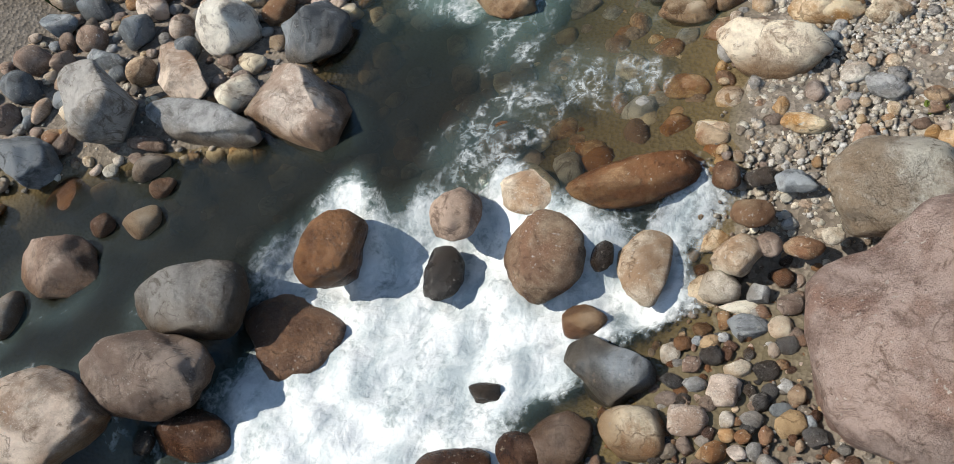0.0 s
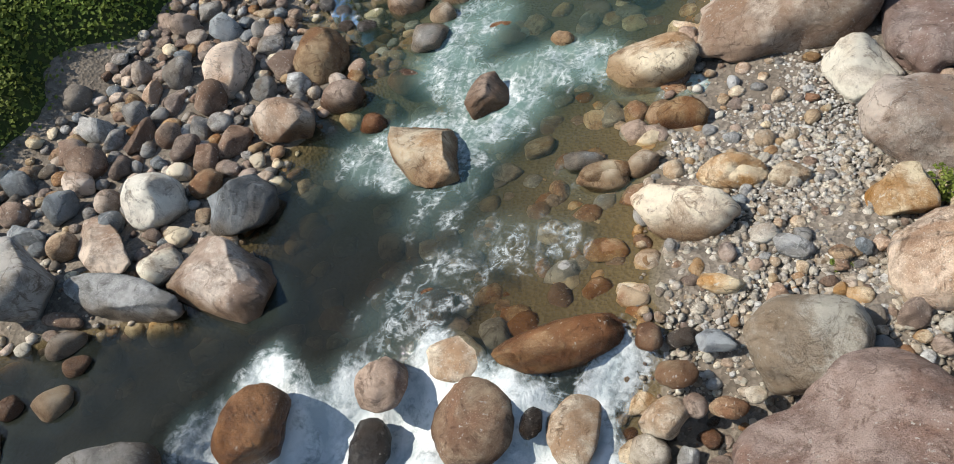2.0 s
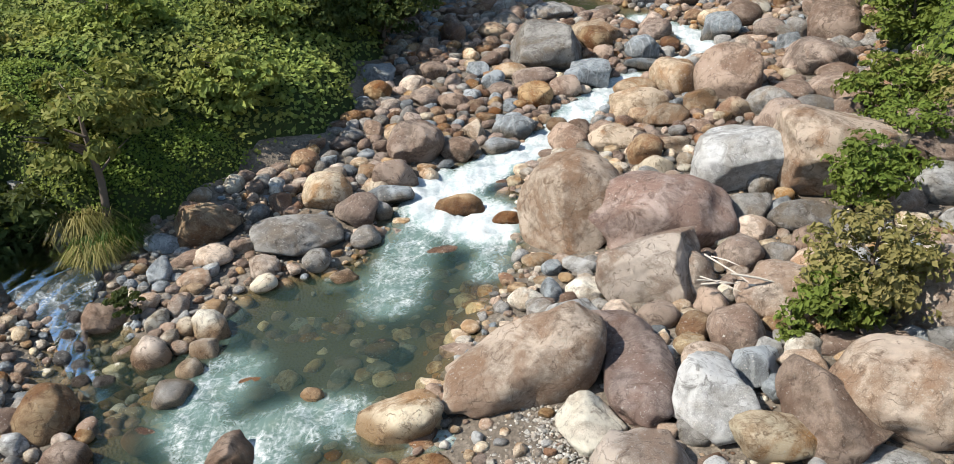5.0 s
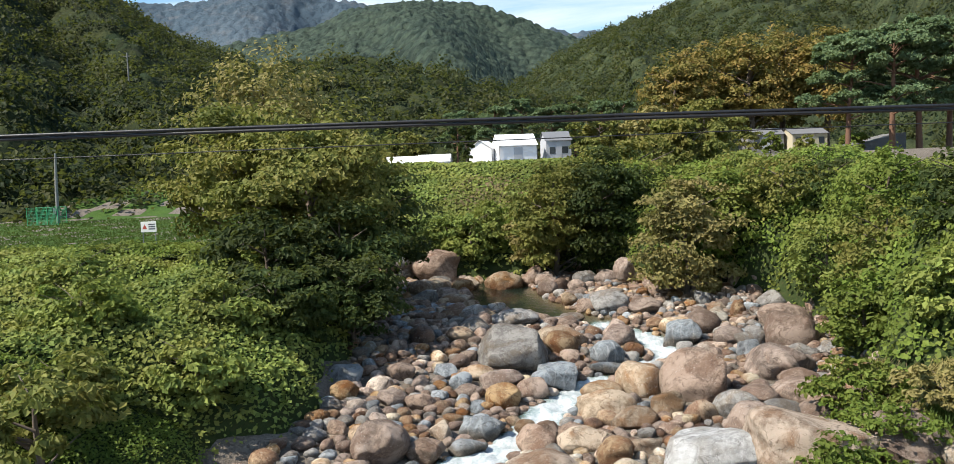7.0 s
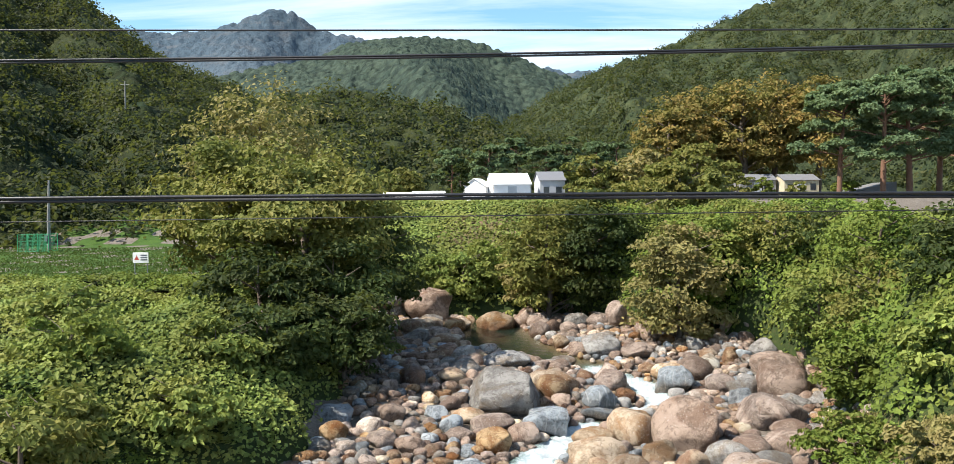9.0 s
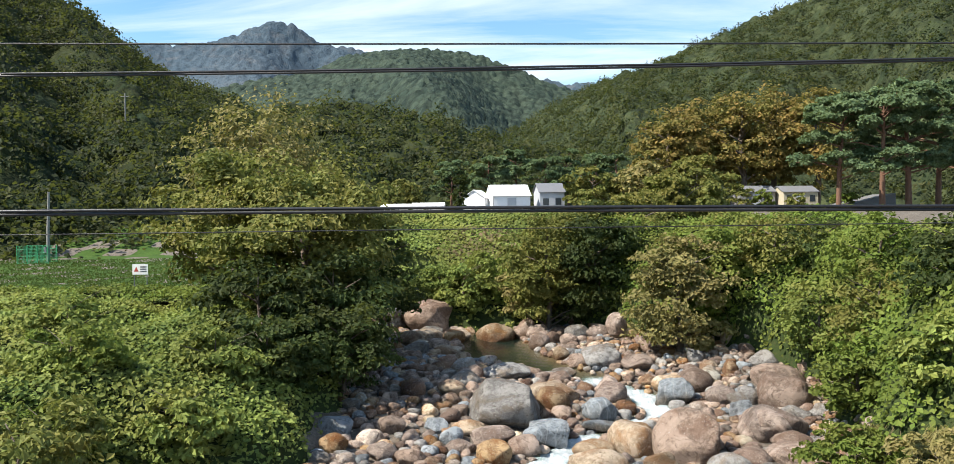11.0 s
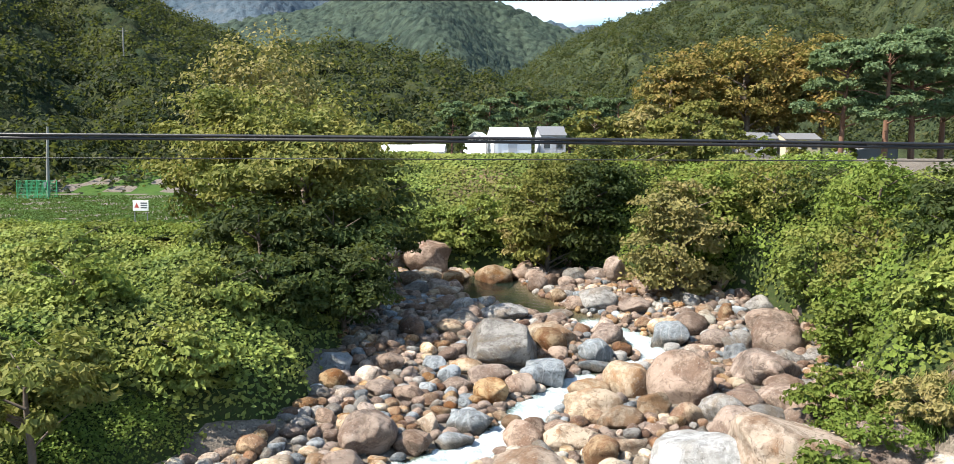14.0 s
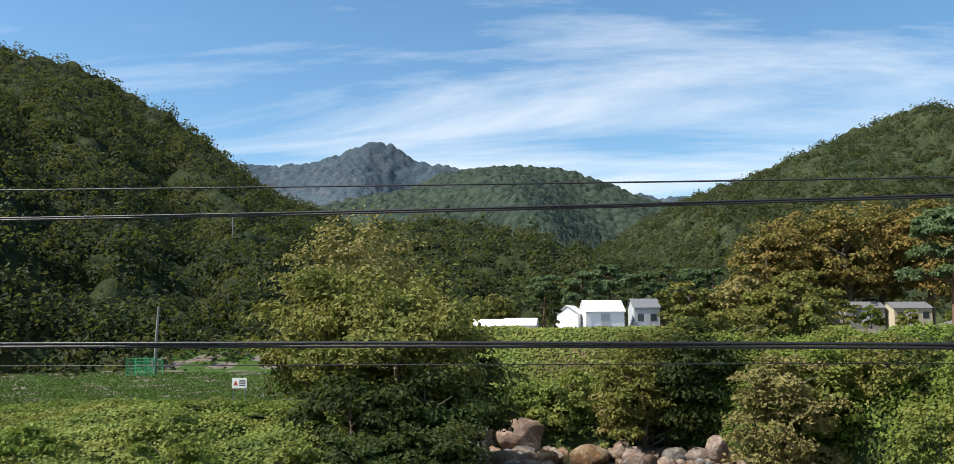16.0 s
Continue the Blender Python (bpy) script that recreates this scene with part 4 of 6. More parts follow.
rock(6.70, 29.53, 1.26, 0.63, 0.72, 0.57, 4, "buff", "b")
rock(5.36, 28.41, 1.11, 0.82, 0.67, 0.45, 4, "buff", "r")
rock(8.09, 31.16, 1.66, 1.23, 1.42, 1.22, 4, "brown", "b")
rock(9.95, 27.39, 1.49, 0.78, 0.74, 0.49, 4, "grey", "r")
rock(11.60, 29.17, 1.61, 1.39, 0.90, 0.52, 4, "brown", "r")
rock(11.85, 33.02, 1.79, 1.23, 1.38, 0.81, 4, "brown", "r")
rock(13.77, 37.19, 1.95, 1.10, 1.26, 1.03, 4, "brown", "r")
rock(9.70, 29.10, 1.48, 0.75, 0.86, 0.56, 4, "brown", "r")
rock(9.42, 39.50, 1.65, 0.95, 1.09, 0.78, 4, "blue", "b")
rock(5.65, 36.87, 1.52, 0.77, 0.88, 0.58, 4, "blue", "r")
rock(5.41, 35.38, 1.19, 0.76, 0.50, 0.30, 4, "blue", "b")
rock(3.01, 33.96, 1.31, 0.96, 1.02, 0.62, 4, "blue", "b")
rock(1.53, 36.22, 1.93, 1.60, 1.83, 1.18, 4, "grey", "b")
rock(3.91, 39.44, 1.80, 1.16, 1.13, 0.61, 4, "buff", "b")
rock(0.95, 31.67, 1.14, 0.68, 0.76, 0.49, 4, "orange", "r")
rock(0.14, 28.47, 0.94, 0.86, 0.65, 0.45, 4, "blue", "b")
rock(-0.31, 27.08, 0.74, 0.68, 0.49, 0.35, 4, "blue", "r")
rock(-3.10, 26.69, 1.15, 0.97, 1.12, 0.84, 4, "brown", "r")
rock(-1.66, 26.56, 0.88, 0.67, 0.59, 0.42, 4, "brown", "r")
rock(-1.29, 28.35, 1.00, 0.47, 0.54, 0.41, 4, "buff", "b")
rock(1.64, 29.03, 0.76, 0.39, 0.45, 0.31, 4, "buff", "r")
rock(-2.14, 31.10, 1.21, 0.58, 0.58, 0.37, 4, "brown", "r")
rock(-3.20, 31.39, 1.32, 0.61, 0.63, 0.40, 4, "brown", "r")
rock(0.95, 33.65, 1.32, 0.90, 0.69, 0.43, 4, "brown", "r")
rock(-0.03, 34.49, 1.45, 0.76, 0.60, 0.36, 4, "buff", "r")
rock(-0.33, 32.43, 1.22, 0.63, 0.51, 0.32, 4, "brown", "r")
rock(-1.35, 34.54, 1.53, 0.51, 0.57, 0.34, 4, "blue", "b")
rock(0.76, 19.57, 0.31, 0.47, 0.30, 0.19, 4, "tan", "r")
rock(1.06, 18.97, 0.35, 0.26, 0.25, 0.20, 4, "blue", "b")
rock(1.76, 18.98, 0.42, 0.44, 0.30, 0.25, 4, "white", "b")
rock(1.85, 17.67, 0.48, 0.52, 0.36, 0.30, 4, "pale", "r")
rock(3.66, 12.79, 0.82, 0.73, 0.84, 0.82, 4, "white", "b")
rock(3.89, 15.52, 0.67, 0.39, 0.45, 0.33, 4, "orange", "r")
rock(3.24, 16.15, 0.61, 0.49, 0.38, 0.32, 4, "brown", "r")
rock(4.65, 15.10, 0.83, 0.56, 0.64, 0.56, 4, "brown", "r")
rock(4.70, 13.83, 0.80, 0.56, 0.57, 0.45, 4, "blue", "b")
rock(4.97, 13.26, 0.72, 0.31, 0.32, 0.25, 4, "blue", "r")
rock(5.83, 12.34, 0.97, 1.09, 1.15, 0.90, 4, "brown", "b", 0.5, 0)
rock(7.05, 12.38, 1.11, 1.54, 1.15, 0.99, 4, "pink", "r")
rock(5.79, 14.46, 0.82, 0.38, 0.39, 0.31, 4, "pale", "r")
rock(6.51, 14.63, 0.82, 0.60, 0.39, 0.19, 4, "brown", "r")
rock(4.66, 11.93, 0.68, 0.85, 0.55, 0.45, 4, "tan", "r")
rock(3.36, 12.38, 0.53, 0.34, 0.33, 0.27, 4, "grey", "r")
rock(8.81, 15.53, 1.32, 1.01, 1.16, 1.00, 4, "pink", "r")
rock(6.11, 11.32, 0.64, 0.81, 0.53, 0.11, 4, "white", "r")
rock(7.89, 14.46, 0.94, 0.42, 0.28, 0.23, 4, "blue", "b")
rock(7.56, 14.48, 0.92, 0.40, 0.27, 0.23, 4, "brown", "r")
rock(-9.70, 17.38, 0.19, 0.55, 0.63, 0.52, 4, "brown", "r")
rock(-8.98, 19.19, 0.54, 0.32, 0.37, 0.38, 4, "blue", "b")
rock(-9.42, 20.62, 0.65, 0.48, 0.35, 0.27, 4, "blue", "b")
rock(-7.79, 19.94, 0.54, 0.51, 0.41, 0.32, 4, "pink", "r")
rock(-8.48, 19.93, 0.53, 0.48, 0.31, 0.22, 4, "brown", "b")
rock(-8.01, 18.98, 0.39, 0.49, 0.32, 0.20, 4, "pink", "r")
rock(-4.21, 19.17, 0.20, 0.39, 0.28, 0.22, 4, "pale", "b")
rock(-7.21, 20.61, 0.51, 0.38, 0.34, 0.26, 4, "pink", "b")
rock(-1.85, 20.77, 0.16, 0.50, 0.32, 0.05, 4, "wet", "s")
rock(-2.81, 16.14, 0.01, 0.39, 0.30, 0.15, 4, "wet", "s")
rock(-5.38, 14.71, -0.01, 0.40, 0.31, 0.16, 4, "wet", "s")
rock(-6.70, 22.76, 0.82, 0.33, 0.38, 0.36, 4, "brown", "b")
rock(-4.46, 25.07, 0.84, 0.35, 0.36, 0.26, 4, "buff", "r")
for sx, sy, sz, sr in ((-10.75, 17.6, 0.42, 0.16), (-10.35, 17.25, 0.36, 0.2), (-10.2, 16.6, 0.3, 0.17), (-9.75, 16.2, 0.26, 0.14), (-9.9, 15.7, 0.24, 0.2), (-9.4, 15.5, 0.2, 0.15), (-9.1, 14.9, 0.16, 0.17), (-8.6, 14.9, 0.14, 0.2)):
    rock(sx, sy, sz, sr * 1.2, sr, sr * 0.8, sx * 40, "dark", "r")
rock(10.16, 23.10, 1.37, 0.38, 0.35, 0.25, 4, "brown", "r")
rock(11.05, 22.45, 1.43, 0.75, 0.60, 0.43, 4, "pink", "r")
rock(-3.13, 59.01, 2.91, 1.77, 2.04, 1.33, 0, "brown", "r")
rock(-2.89, 54.58, 2.28, 1.27, 1.37, 0.53, 0, "buff", "r")
rock(-0.75, 56.07, 2.17, 0.73, 0.84, 0.56, 0, "buff", "b")
rock(-1.34, 49.52, 2.12, 0.86, 0.99, 0.49, 0, "buff", "b")
rock(1.55, 55.88, 2.05, 1.30, 1.49, 0.92, 0, "buff", "r")
rock(3.46, 56.74, 2.33, 0.82, 0.95, 0.82, 0, "brown", "b")
rock(4.21, 51.99, 2.18, 0.64, 0.74, 0.64, 0, "brown", "r")
rock(7.13, 46.32, 2.24, 1.05, 1.21, 0.73, 0, "grey", "r")
rock(8.89, 44.99, 2.14, 0.90, 1.03, 0.51, 0, "brown", "r")
rock(1.77, 43.27, 2.04, 1.33, 1.13, 0.54, 0, "grey", "r")
rock(5.15, 48.32, 2.08, 0.49, 0.57, 0.49, 0, "buff", "r")
rock(10.98, 41.14, 1.91, 0.81, 0.93, 0.67, 0, "brown", "r")
rock(12.25, 43.61, 2.15, 0.49, 0.57, 0.32, 0, "buff", "r")
rock(13.15, 42.80, 2.19, 0.42, 0.49, 0.51, 0, "orange", "r")
rock(11.55, 38.69, 1.67, 0.77, 0.88, 0.51, 0, "brown", "r")
rock(14.84, 40.68, 2.12, 1.26, 1.26, 0.60, 0, "brown", "r")
rock(13.99, 37.52, 1.87, 1.11, 1.27, 0.73, 0, "brown", "r")
rock(11.55, 32.57, 1.75, 1.06, 1.22, 0.78, 0, "brown", "r")
rock(11.82, 28.67, 1.63, 0.96, 0.84, 0.52, 0, "brown", "r")
rock(14.78, 35.14, 1.79, 0.83, 0.59, 0.32, 0, "grey", "b")
rock(11.87, 31.06, 1.60, 0.73, 0.70, 0.42, 0, "brown", "r")
rock(11.72, 36.35, 1.59, 0.56, 0.64, 0.49, 0, "blue", "b")
rock(-5.08, 59.24, 2.59, 0.69, 0.79, 0.69, 0, "grey", "r")
rock(-5.26, 58.43, 3.76, 0.65, 0.75, 0.65, 0, "grey", "r")
rock(4.92, 44.49, 1.72, 0.65, 0.65, 0.31, 0, "grey", "b")
rock(8.88, 51.73, 3.32, 0.65, 0.75, 0.78, 0, "brown", "r")
rock(6.79, 54.77, 2.41, 0.80, 0.92, 0.55, 0, "grey", "r")
rock(12.37, 24.12, 1.82, 1.41, 1.16, 0.76, 0, "brown", "b")
rock(11.46, 22.40, 1.74, 0.94, 1.08, 1.13, 4, "brown", "b")


# ---- the stream's surface, broken where it runs against the boulders ----
def wake_at(x, y):
    f = np.zeros(np.shape(x))
    for rx_, ry_, rz_, a, b, c, turn in ROCKS:
        if ry_ > 25 or off_water(rx_, ry_) > 0.4 or rz_ + 0.6 * c < water_level(rx_, ry_):
            continue
        dx_, dy_ = x - rx_, y - ry_ + 0.15
        near = (np.abs(dx_) < 2.2) & (np.abs(dy_) < 2.2)
        u = dx_[near] * math.cos(turn) + dy_[near] * math.sin(turn)
        w = -dx_[near] * math.sin(turn) + dy_[near] * math.cos(turn)
        q = np.hypot(u / (a + 0.05), w / (b + 0.05))
        f[near] = np.maximum(f[near], 0.42 * np.exp(-((q - 1.0) / (0.12 + 0.10 / a)) ** 2))
    calm = 1 - 0.8 * sstep(-6.5, -8.0, x) * sstep(3.0, 4.5, y)
    return f * calm * (0.45 + 0.55 * sstep(0.0, 0.5, foam_at(x, y)))


def broken_at(x, y):
    return np.clip(np.maximum(foam_at(x, y), wake_at(x, y)) + 0.25 * wake_at(x, y), 0, 1)


water = new("water", grid_mesh("water", np.arange(-15.2, 11.5, 0.14), np.concatenate([np.arange(-4, 15, 0.11), np.arange(15, 60, 0.22)]), water_z, {"foam": broken_at, "deep": deep_at, "stir": stir_at, "teal": teal_at}))
water.data.materials.append(MAT["stream_water"])
tagged(water, "clear green mountain stream with white rapids over stones", "water", kind="structure")


# ---- loose stones between the boulders ----
def free_of_rocks(x, y, r):
    if not len(ROCK_ARR):
        return True
    dx, dy = x - ROCK_ARR[:, 0], y - ROCK_ARR[:, 1]
    c, s = np.cos(ROCK_ARR[:, 6]), np.sin(ROCK_ARR[:, 6])
    u, v = (dx * c + dy * s) / (ROCK_ARR[:, 3] + 0.45 * r), (-dx * s + dy * c) / (ROCK_ARR[:, 4] + 0.45 * r)
    return bool((u * u + v * v > 1.0).all())


ROCK_ARR = np.array(ROCKS)
srng = np.random.default_rng(5)
TONES = ["grey", "pink", "brown", "blue", "tan", "pale", "orange", "white", "wet", "dark"]
SHAPES = {}
for tone in TONES:
    for k in range(3):
        pts = rock_points(ICO[3][0], np.random.default_rng(100 + 7 * k + TONES.index(tone)), k == 1)
        me = mesh_np("cobble", pts, ICO[3][1])
        me.materials.append(MAT["rock_" + tone])
        SHAPES[tone, k] = me


def tone_at(x, y, rng):
    right = x > np.interp(y, COURSE_Y, COURSE_X)
    w = [2, 3, 2, 1.2, 3, 3, 1.5, 2, 0, 0] if right else [3, 3, 4, 2, 2, 1.5, 2, 1, 0, 0]
    if y > 26:
        w = [2.5, 1.2, 8, 1.4, 0.8, 0.1, 3, 0.1, 0.8, 0]
    if y < 6.3 and x > -4 and off_water(x, y) < 2.6:
        w = [1, 0.5, 2, 0.5, 0.4, 0.4, 2, 0.4, 3, 2]
    w = np.array(w) / sum(w)
    return TONES[int(rng.choice(len(TONES), p=w))]


loose = []
tries = 0
while len(loose) < 3600 and tries < 60000:
    tries += 1
    y = srng.uniform(0, 26) if tries % 5 < 2 else srng.uniform(24, 60)
    lf, rf = float(left_foot(y)), float(right_foot(y))
    x = srng.uniform(max(lf, -17) - 0.3, rf + 0.5)
    d = float(off_water(x, y))
    if d < -0.2:
        continue
    r = 0.09 + 0.16 * srng.pareto(2.2) if y < 24 else 0.26 + 0.24 * srng.pareto(2.4)
    if x < -6.5 and y < 24:
        r = 0.13 + 0.15 * srng.pareto(2.0)
    if x > 0.8 and y > 9:
        r = 0.2 + 0.22 * srng.pareto(2.0)
    r = min(r, 0.44 if y < 24 and x < 0.8 else 0.85)
    if 6.5 < y < 14 and d < 0.5 and x > -5 and r > 0.14:
        continue
    if -1.6 < x < 1.9 and 6.5 < y < 13.5 and (r > 0.2 or srng.random() < 0.6):
        continue
    if not free_of_rocks(x, y, r):
        continue
    loose.append((r * (1.6 if y < 20 else 1.0), x, y, r))
    ROCK_ARR = np.vstack([ROCK_ARR, (x, y, 0, r, r * 0.8, r * 0.6, 0)])
loose.sort(reverse=True)
for i, (_, x, y, r) in enumerate(loose[:300]):
    tone = tone_at(x, y, srng)
    ob = new("cobble", SHAPES[tone, int(srng.integers(3))])
    rz = r * srng.uniform(0.55, 0.8)
    ob.matrix_world = pose(x, y, float(height(x, y)) + rz * 0.5, srng.uniform(-12, 12), srng.uniform(-12, 12), srng.uniform(0, 360)) @ Matrix.Diagonal((r, r * srng.uniform(0.65, 0.95), rz, 1))
    tagged(ob, f"{ROCK_WORDS[tone]} river cobble lying among the boulders", "cobble", group="loose cobbles")


def stones(name, items, level, label):
    """Many small stones in one mesh; items: x, y, z, three radii, turn."""
    bases = [rock_points(ICO[level][0], np.random.default_rng(40 + k), k % 2 == 1) for k in range(6)]
    cos, fas, n = [], [], 0
    for k, (x, y, z, a, b, c, turn) in enumerate(items):
        q = bases[k % 6] * (a, b, c)
        cs, sn = math.cos(turn), math.sin(turn)
        q = np.stack([q[:, 0] * cs - q[:, 1] * sn + x, q[:, 0] * sn + q[:, 1] * cs + y, q[:, 2] + z], -1)
        cos.append(q)
        fas.append(ICO[level][1] + n)
        n += len(q)
    ob = new(name, mesh_np(name, np.vstack(cos), np.vstack(fas)))
    ob.data.materials.append(MAT[label[1]])
    return tagged(ob, label[0], name, kind="stuff")


by_tone = {}
for _, x, y, r in loose[300:]:
    rz = r * srng.uniform(0.5, 0.8)
    by_tone.setdefault(tone_at(x, y, srng), []).append((x, y, float(height(x, y)) + rz * 0.5, r, r * srng.uniform(0.65, 0.95), rz, srng.uniform(0, 6.3)))
for tone, items in by_tone.items():
    stones("small_cobbles", items, 2, (f"scattered small {ROCK_WORDS[tone]} cobbles between boulders", "many_" + tone))


def scatter(count, x0, x1, y0, y1, rmin, rmax, keep):
    out = []
    xs, ys = srng.uniform(x0, x1, count), srng.uniform(y0, y1, count)
    rs = rmin + (rmax - rmin) * srng.random(count) ** 3
    d = off_water(xs, ys)
    lf, rf = left_foot(ys), right_foot(ys)
    ok = keep(xs, ys, d) & (xs > lf - 0.3) & (xs < rf + 0.3)
    z = height(xs, ys)
    for x, y, r, zz in zip(xs[ok], ys[ok], rs[ok], z[ok]):
        out.append((x, y, zz + r * 0.2, r, r * srng.uniform(0.6, 1), r * srng.uniform(0.45, 0.8), srng.uniform(0, 6.3)))
    return out


dry = lambda x, y, d: (d > -0.35) & ((y > 6.3) | (d > 2.3) | (x < -6))
splashed = lambda x, y, d: (d > -0.5) & (d < 3.2) & (x > -4)
for tone, count in (("wet", 520), ("dark", 420), ("brown", 260), ("grey", 200), ("orange", 160)):
    stones("pebbles", scatter(count, -4, 2, 1, 6.6, 0.03, 0.13, splashed), 2, (f"{ROCK_WORDS[tone]} pebbles on the wet gravel beside the fall", "many_" + tone))
for tone, count in (("pale", 2900), ("brown", 3400), ("grey", 2900), ("tan", 2500)):
    stones("pebbles", scatter(count, -15, 9, 0, 26, 0.025, 0.12, dry), 1, (f"{ROCK_WORDS[tone]} pebbles strewn over the bank", "many_" + tone))
stones("pebbles", scatter(1500, -6, 16, 26, 60, 0.06, 0.2, dry), 1, ("brownish pebbles filling gaps between far boulders", "many_pink"))
# pale gravel spit below the big boulders on the right shore
spit = lambda x, y, d: (d > 0) & (np.hypot((x - 0.6) / 1.3, (y - 11.6) / 1.9) < 1)
stones("gravel", scatter(7000, -1, 3, 9, 14, 0.02, 0.058, spit), 1, ("pale fine gravel spit beside large boulders", "many_chalk"))
shingle = lambda x, y, d: (d > 0.15) & (x > -1.6)
stones("gravel", scatter(5200, -1.6, 3.2, 6.6, 11.5, 0.02, 0.085, shingle), 1, ("pale mixed shingle along the water's edge", "many_pale"))
stones("gravel", scatter(2200, -1.6, 3.2, 6.6, 11.5, 0.02, 0.085, shingle), 1, ("whitish shingle along the water's edge", "many_chalk"))
# stones on the bed, seen through the water
wet = lambda x, y, d: d <= 0.0
for tone, count in (("orange", 1100), ("tan", 800), ("brown", 800), ("grey", 500)):
    stones("bed_stones", [(x, y, z - 0.10, *rest) for x, y, z, *rest in scatter(count, -12, 0, 5, 24, 0.06, 0.36, wet)], 2, (f"{ROCK_WORDS[tone]} stones on the stream bed", "many_" + tone))


# ---- wooded hills and mountains ----
def canopy(x, y, cell, seed):
    """Domes of tree crowns, one to a cell of an uneven net."""
    best = np.zeros(np.shape(x))
    ix, iy = np.floor(x / cell), np.floor(y / cell)
    for ox in (-1, 0, 1):
        for oy in (-1, 0, 1):
            cx, cy = ix + ox, iy + oy
            h1 = np.modf(np.abs(np.sin(cx * 127.1 + cy * 311.7 + seed) * 43758.5))[0]
            h2 = np.modf(np.abs(np.sin(cx * 269.5 + cy * 183.3 + seed) * 23421.6))[0]
            h3 = np.modf(np.abs(np.sin(cx * 71.3 + cy * 97.1 + seed) * 9871.3))[0]
            d = np.hypot(x - (cx + h1) * cell, y - (cy + h2) * cell) / (cell * (0.6 + 0.35 * h3))
            best = np.maximum(best, np.sqrt(np.clip(1 - d * d, 0, 1)) * (0.6 + 0.8 * h3))
    return best * cell


def hill(name, profile, r_base, r_top, z_base, cell, material, label, steps=(360, 110), rough=1.0, sag=1.0, seed=1.0):
    """A wooded slope that rises from r_base to a crest at r_top, whose height follows the profile (bearing, elevation)."""
    az = np.linspace(profile[0][0], profile[-1][0], steps[0])
    el = np.interp(az, [p[0] for p in profile], [p[1] for p in profile])
    v = np.concatenate([np.linspace(0, 1, steps[1]), [1.06, 1.2]])
    A, V = np.meshgrid(np.radians(az), v)
    E = np.tile(np.radians(el), (len(v), 1))
    spur = 0.10 * np.sin(A * 17 + seed + 2 * V) + 0.06 * np.sin(A * 41 + 2 * seed + 5 * V)
    R = r_base + (r_top - r_base) * (V + spur * np.sin(np.clip(V, 0, 1) * math.pi) * rough)
    crest = r_top * np.tan(E) + 10
    k = np.clip(V, 0, 1) ** sag
    Z = z_base + (crest - z_base) * k - np.clip(V - 1, 0, 1) * 0.9 * (r_top - r_base)
    X, Y = R * np.sin(A), R * np.cos(A)
    Z = Z + 0.55 * canopy(X, Y, cell, seed) + 0.5 * canopy(X + 3.1, Y, cell * 0.5, seed + 4) - 0.5 * cell
    ny, nx = X.shape
    i = np.arange(nx * ny).reshape(ny, nx)
    f = np.stack([i[:-1, :-1], i[:-1, 1:], i[1:, 1:], i[1:, :-1]], -1).reshape(-1, 4)
    ob = new(name, mesh_np(name, np.stack([X, Y, Z], -1).reshape(-1, 3), f))
    ob.data.materials.append(MAT[material])
    return tagged(ob, label, "hill", kind="structure")


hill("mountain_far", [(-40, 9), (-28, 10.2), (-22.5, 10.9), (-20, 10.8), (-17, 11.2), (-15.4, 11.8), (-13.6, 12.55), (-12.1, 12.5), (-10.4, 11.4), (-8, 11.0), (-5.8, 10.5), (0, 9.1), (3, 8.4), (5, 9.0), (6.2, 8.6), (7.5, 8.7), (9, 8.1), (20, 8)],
     1500, 2450, 60, 16, "woods_far_hazy", "distant hazy blue-green rocky mountain peak", (420, 80), 1.2, 1.1, 3.0)
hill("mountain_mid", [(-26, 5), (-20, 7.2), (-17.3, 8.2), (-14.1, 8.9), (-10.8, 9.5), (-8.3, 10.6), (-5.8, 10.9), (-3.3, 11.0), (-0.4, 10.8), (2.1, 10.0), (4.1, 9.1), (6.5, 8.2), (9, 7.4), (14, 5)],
     600, 1250, 0, 10, "woods_mid_hazy", "forested mountain shoulder behind the valley", (440, 110), 1.0, 0.95, 5.0)
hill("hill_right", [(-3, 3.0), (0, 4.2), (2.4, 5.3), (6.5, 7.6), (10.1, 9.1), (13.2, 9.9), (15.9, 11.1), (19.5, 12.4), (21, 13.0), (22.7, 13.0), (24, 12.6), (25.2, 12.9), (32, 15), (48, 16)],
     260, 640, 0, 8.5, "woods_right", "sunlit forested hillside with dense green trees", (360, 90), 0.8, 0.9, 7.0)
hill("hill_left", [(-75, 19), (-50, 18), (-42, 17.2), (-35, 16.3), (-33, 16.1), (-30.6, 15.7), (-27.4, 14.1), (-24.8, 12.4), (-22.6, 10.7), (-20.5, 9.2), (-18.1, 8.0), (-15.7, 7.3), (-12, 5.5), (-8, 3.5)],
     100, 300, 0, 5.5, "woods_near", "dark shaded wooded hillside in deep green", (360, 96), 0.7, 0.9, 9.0)
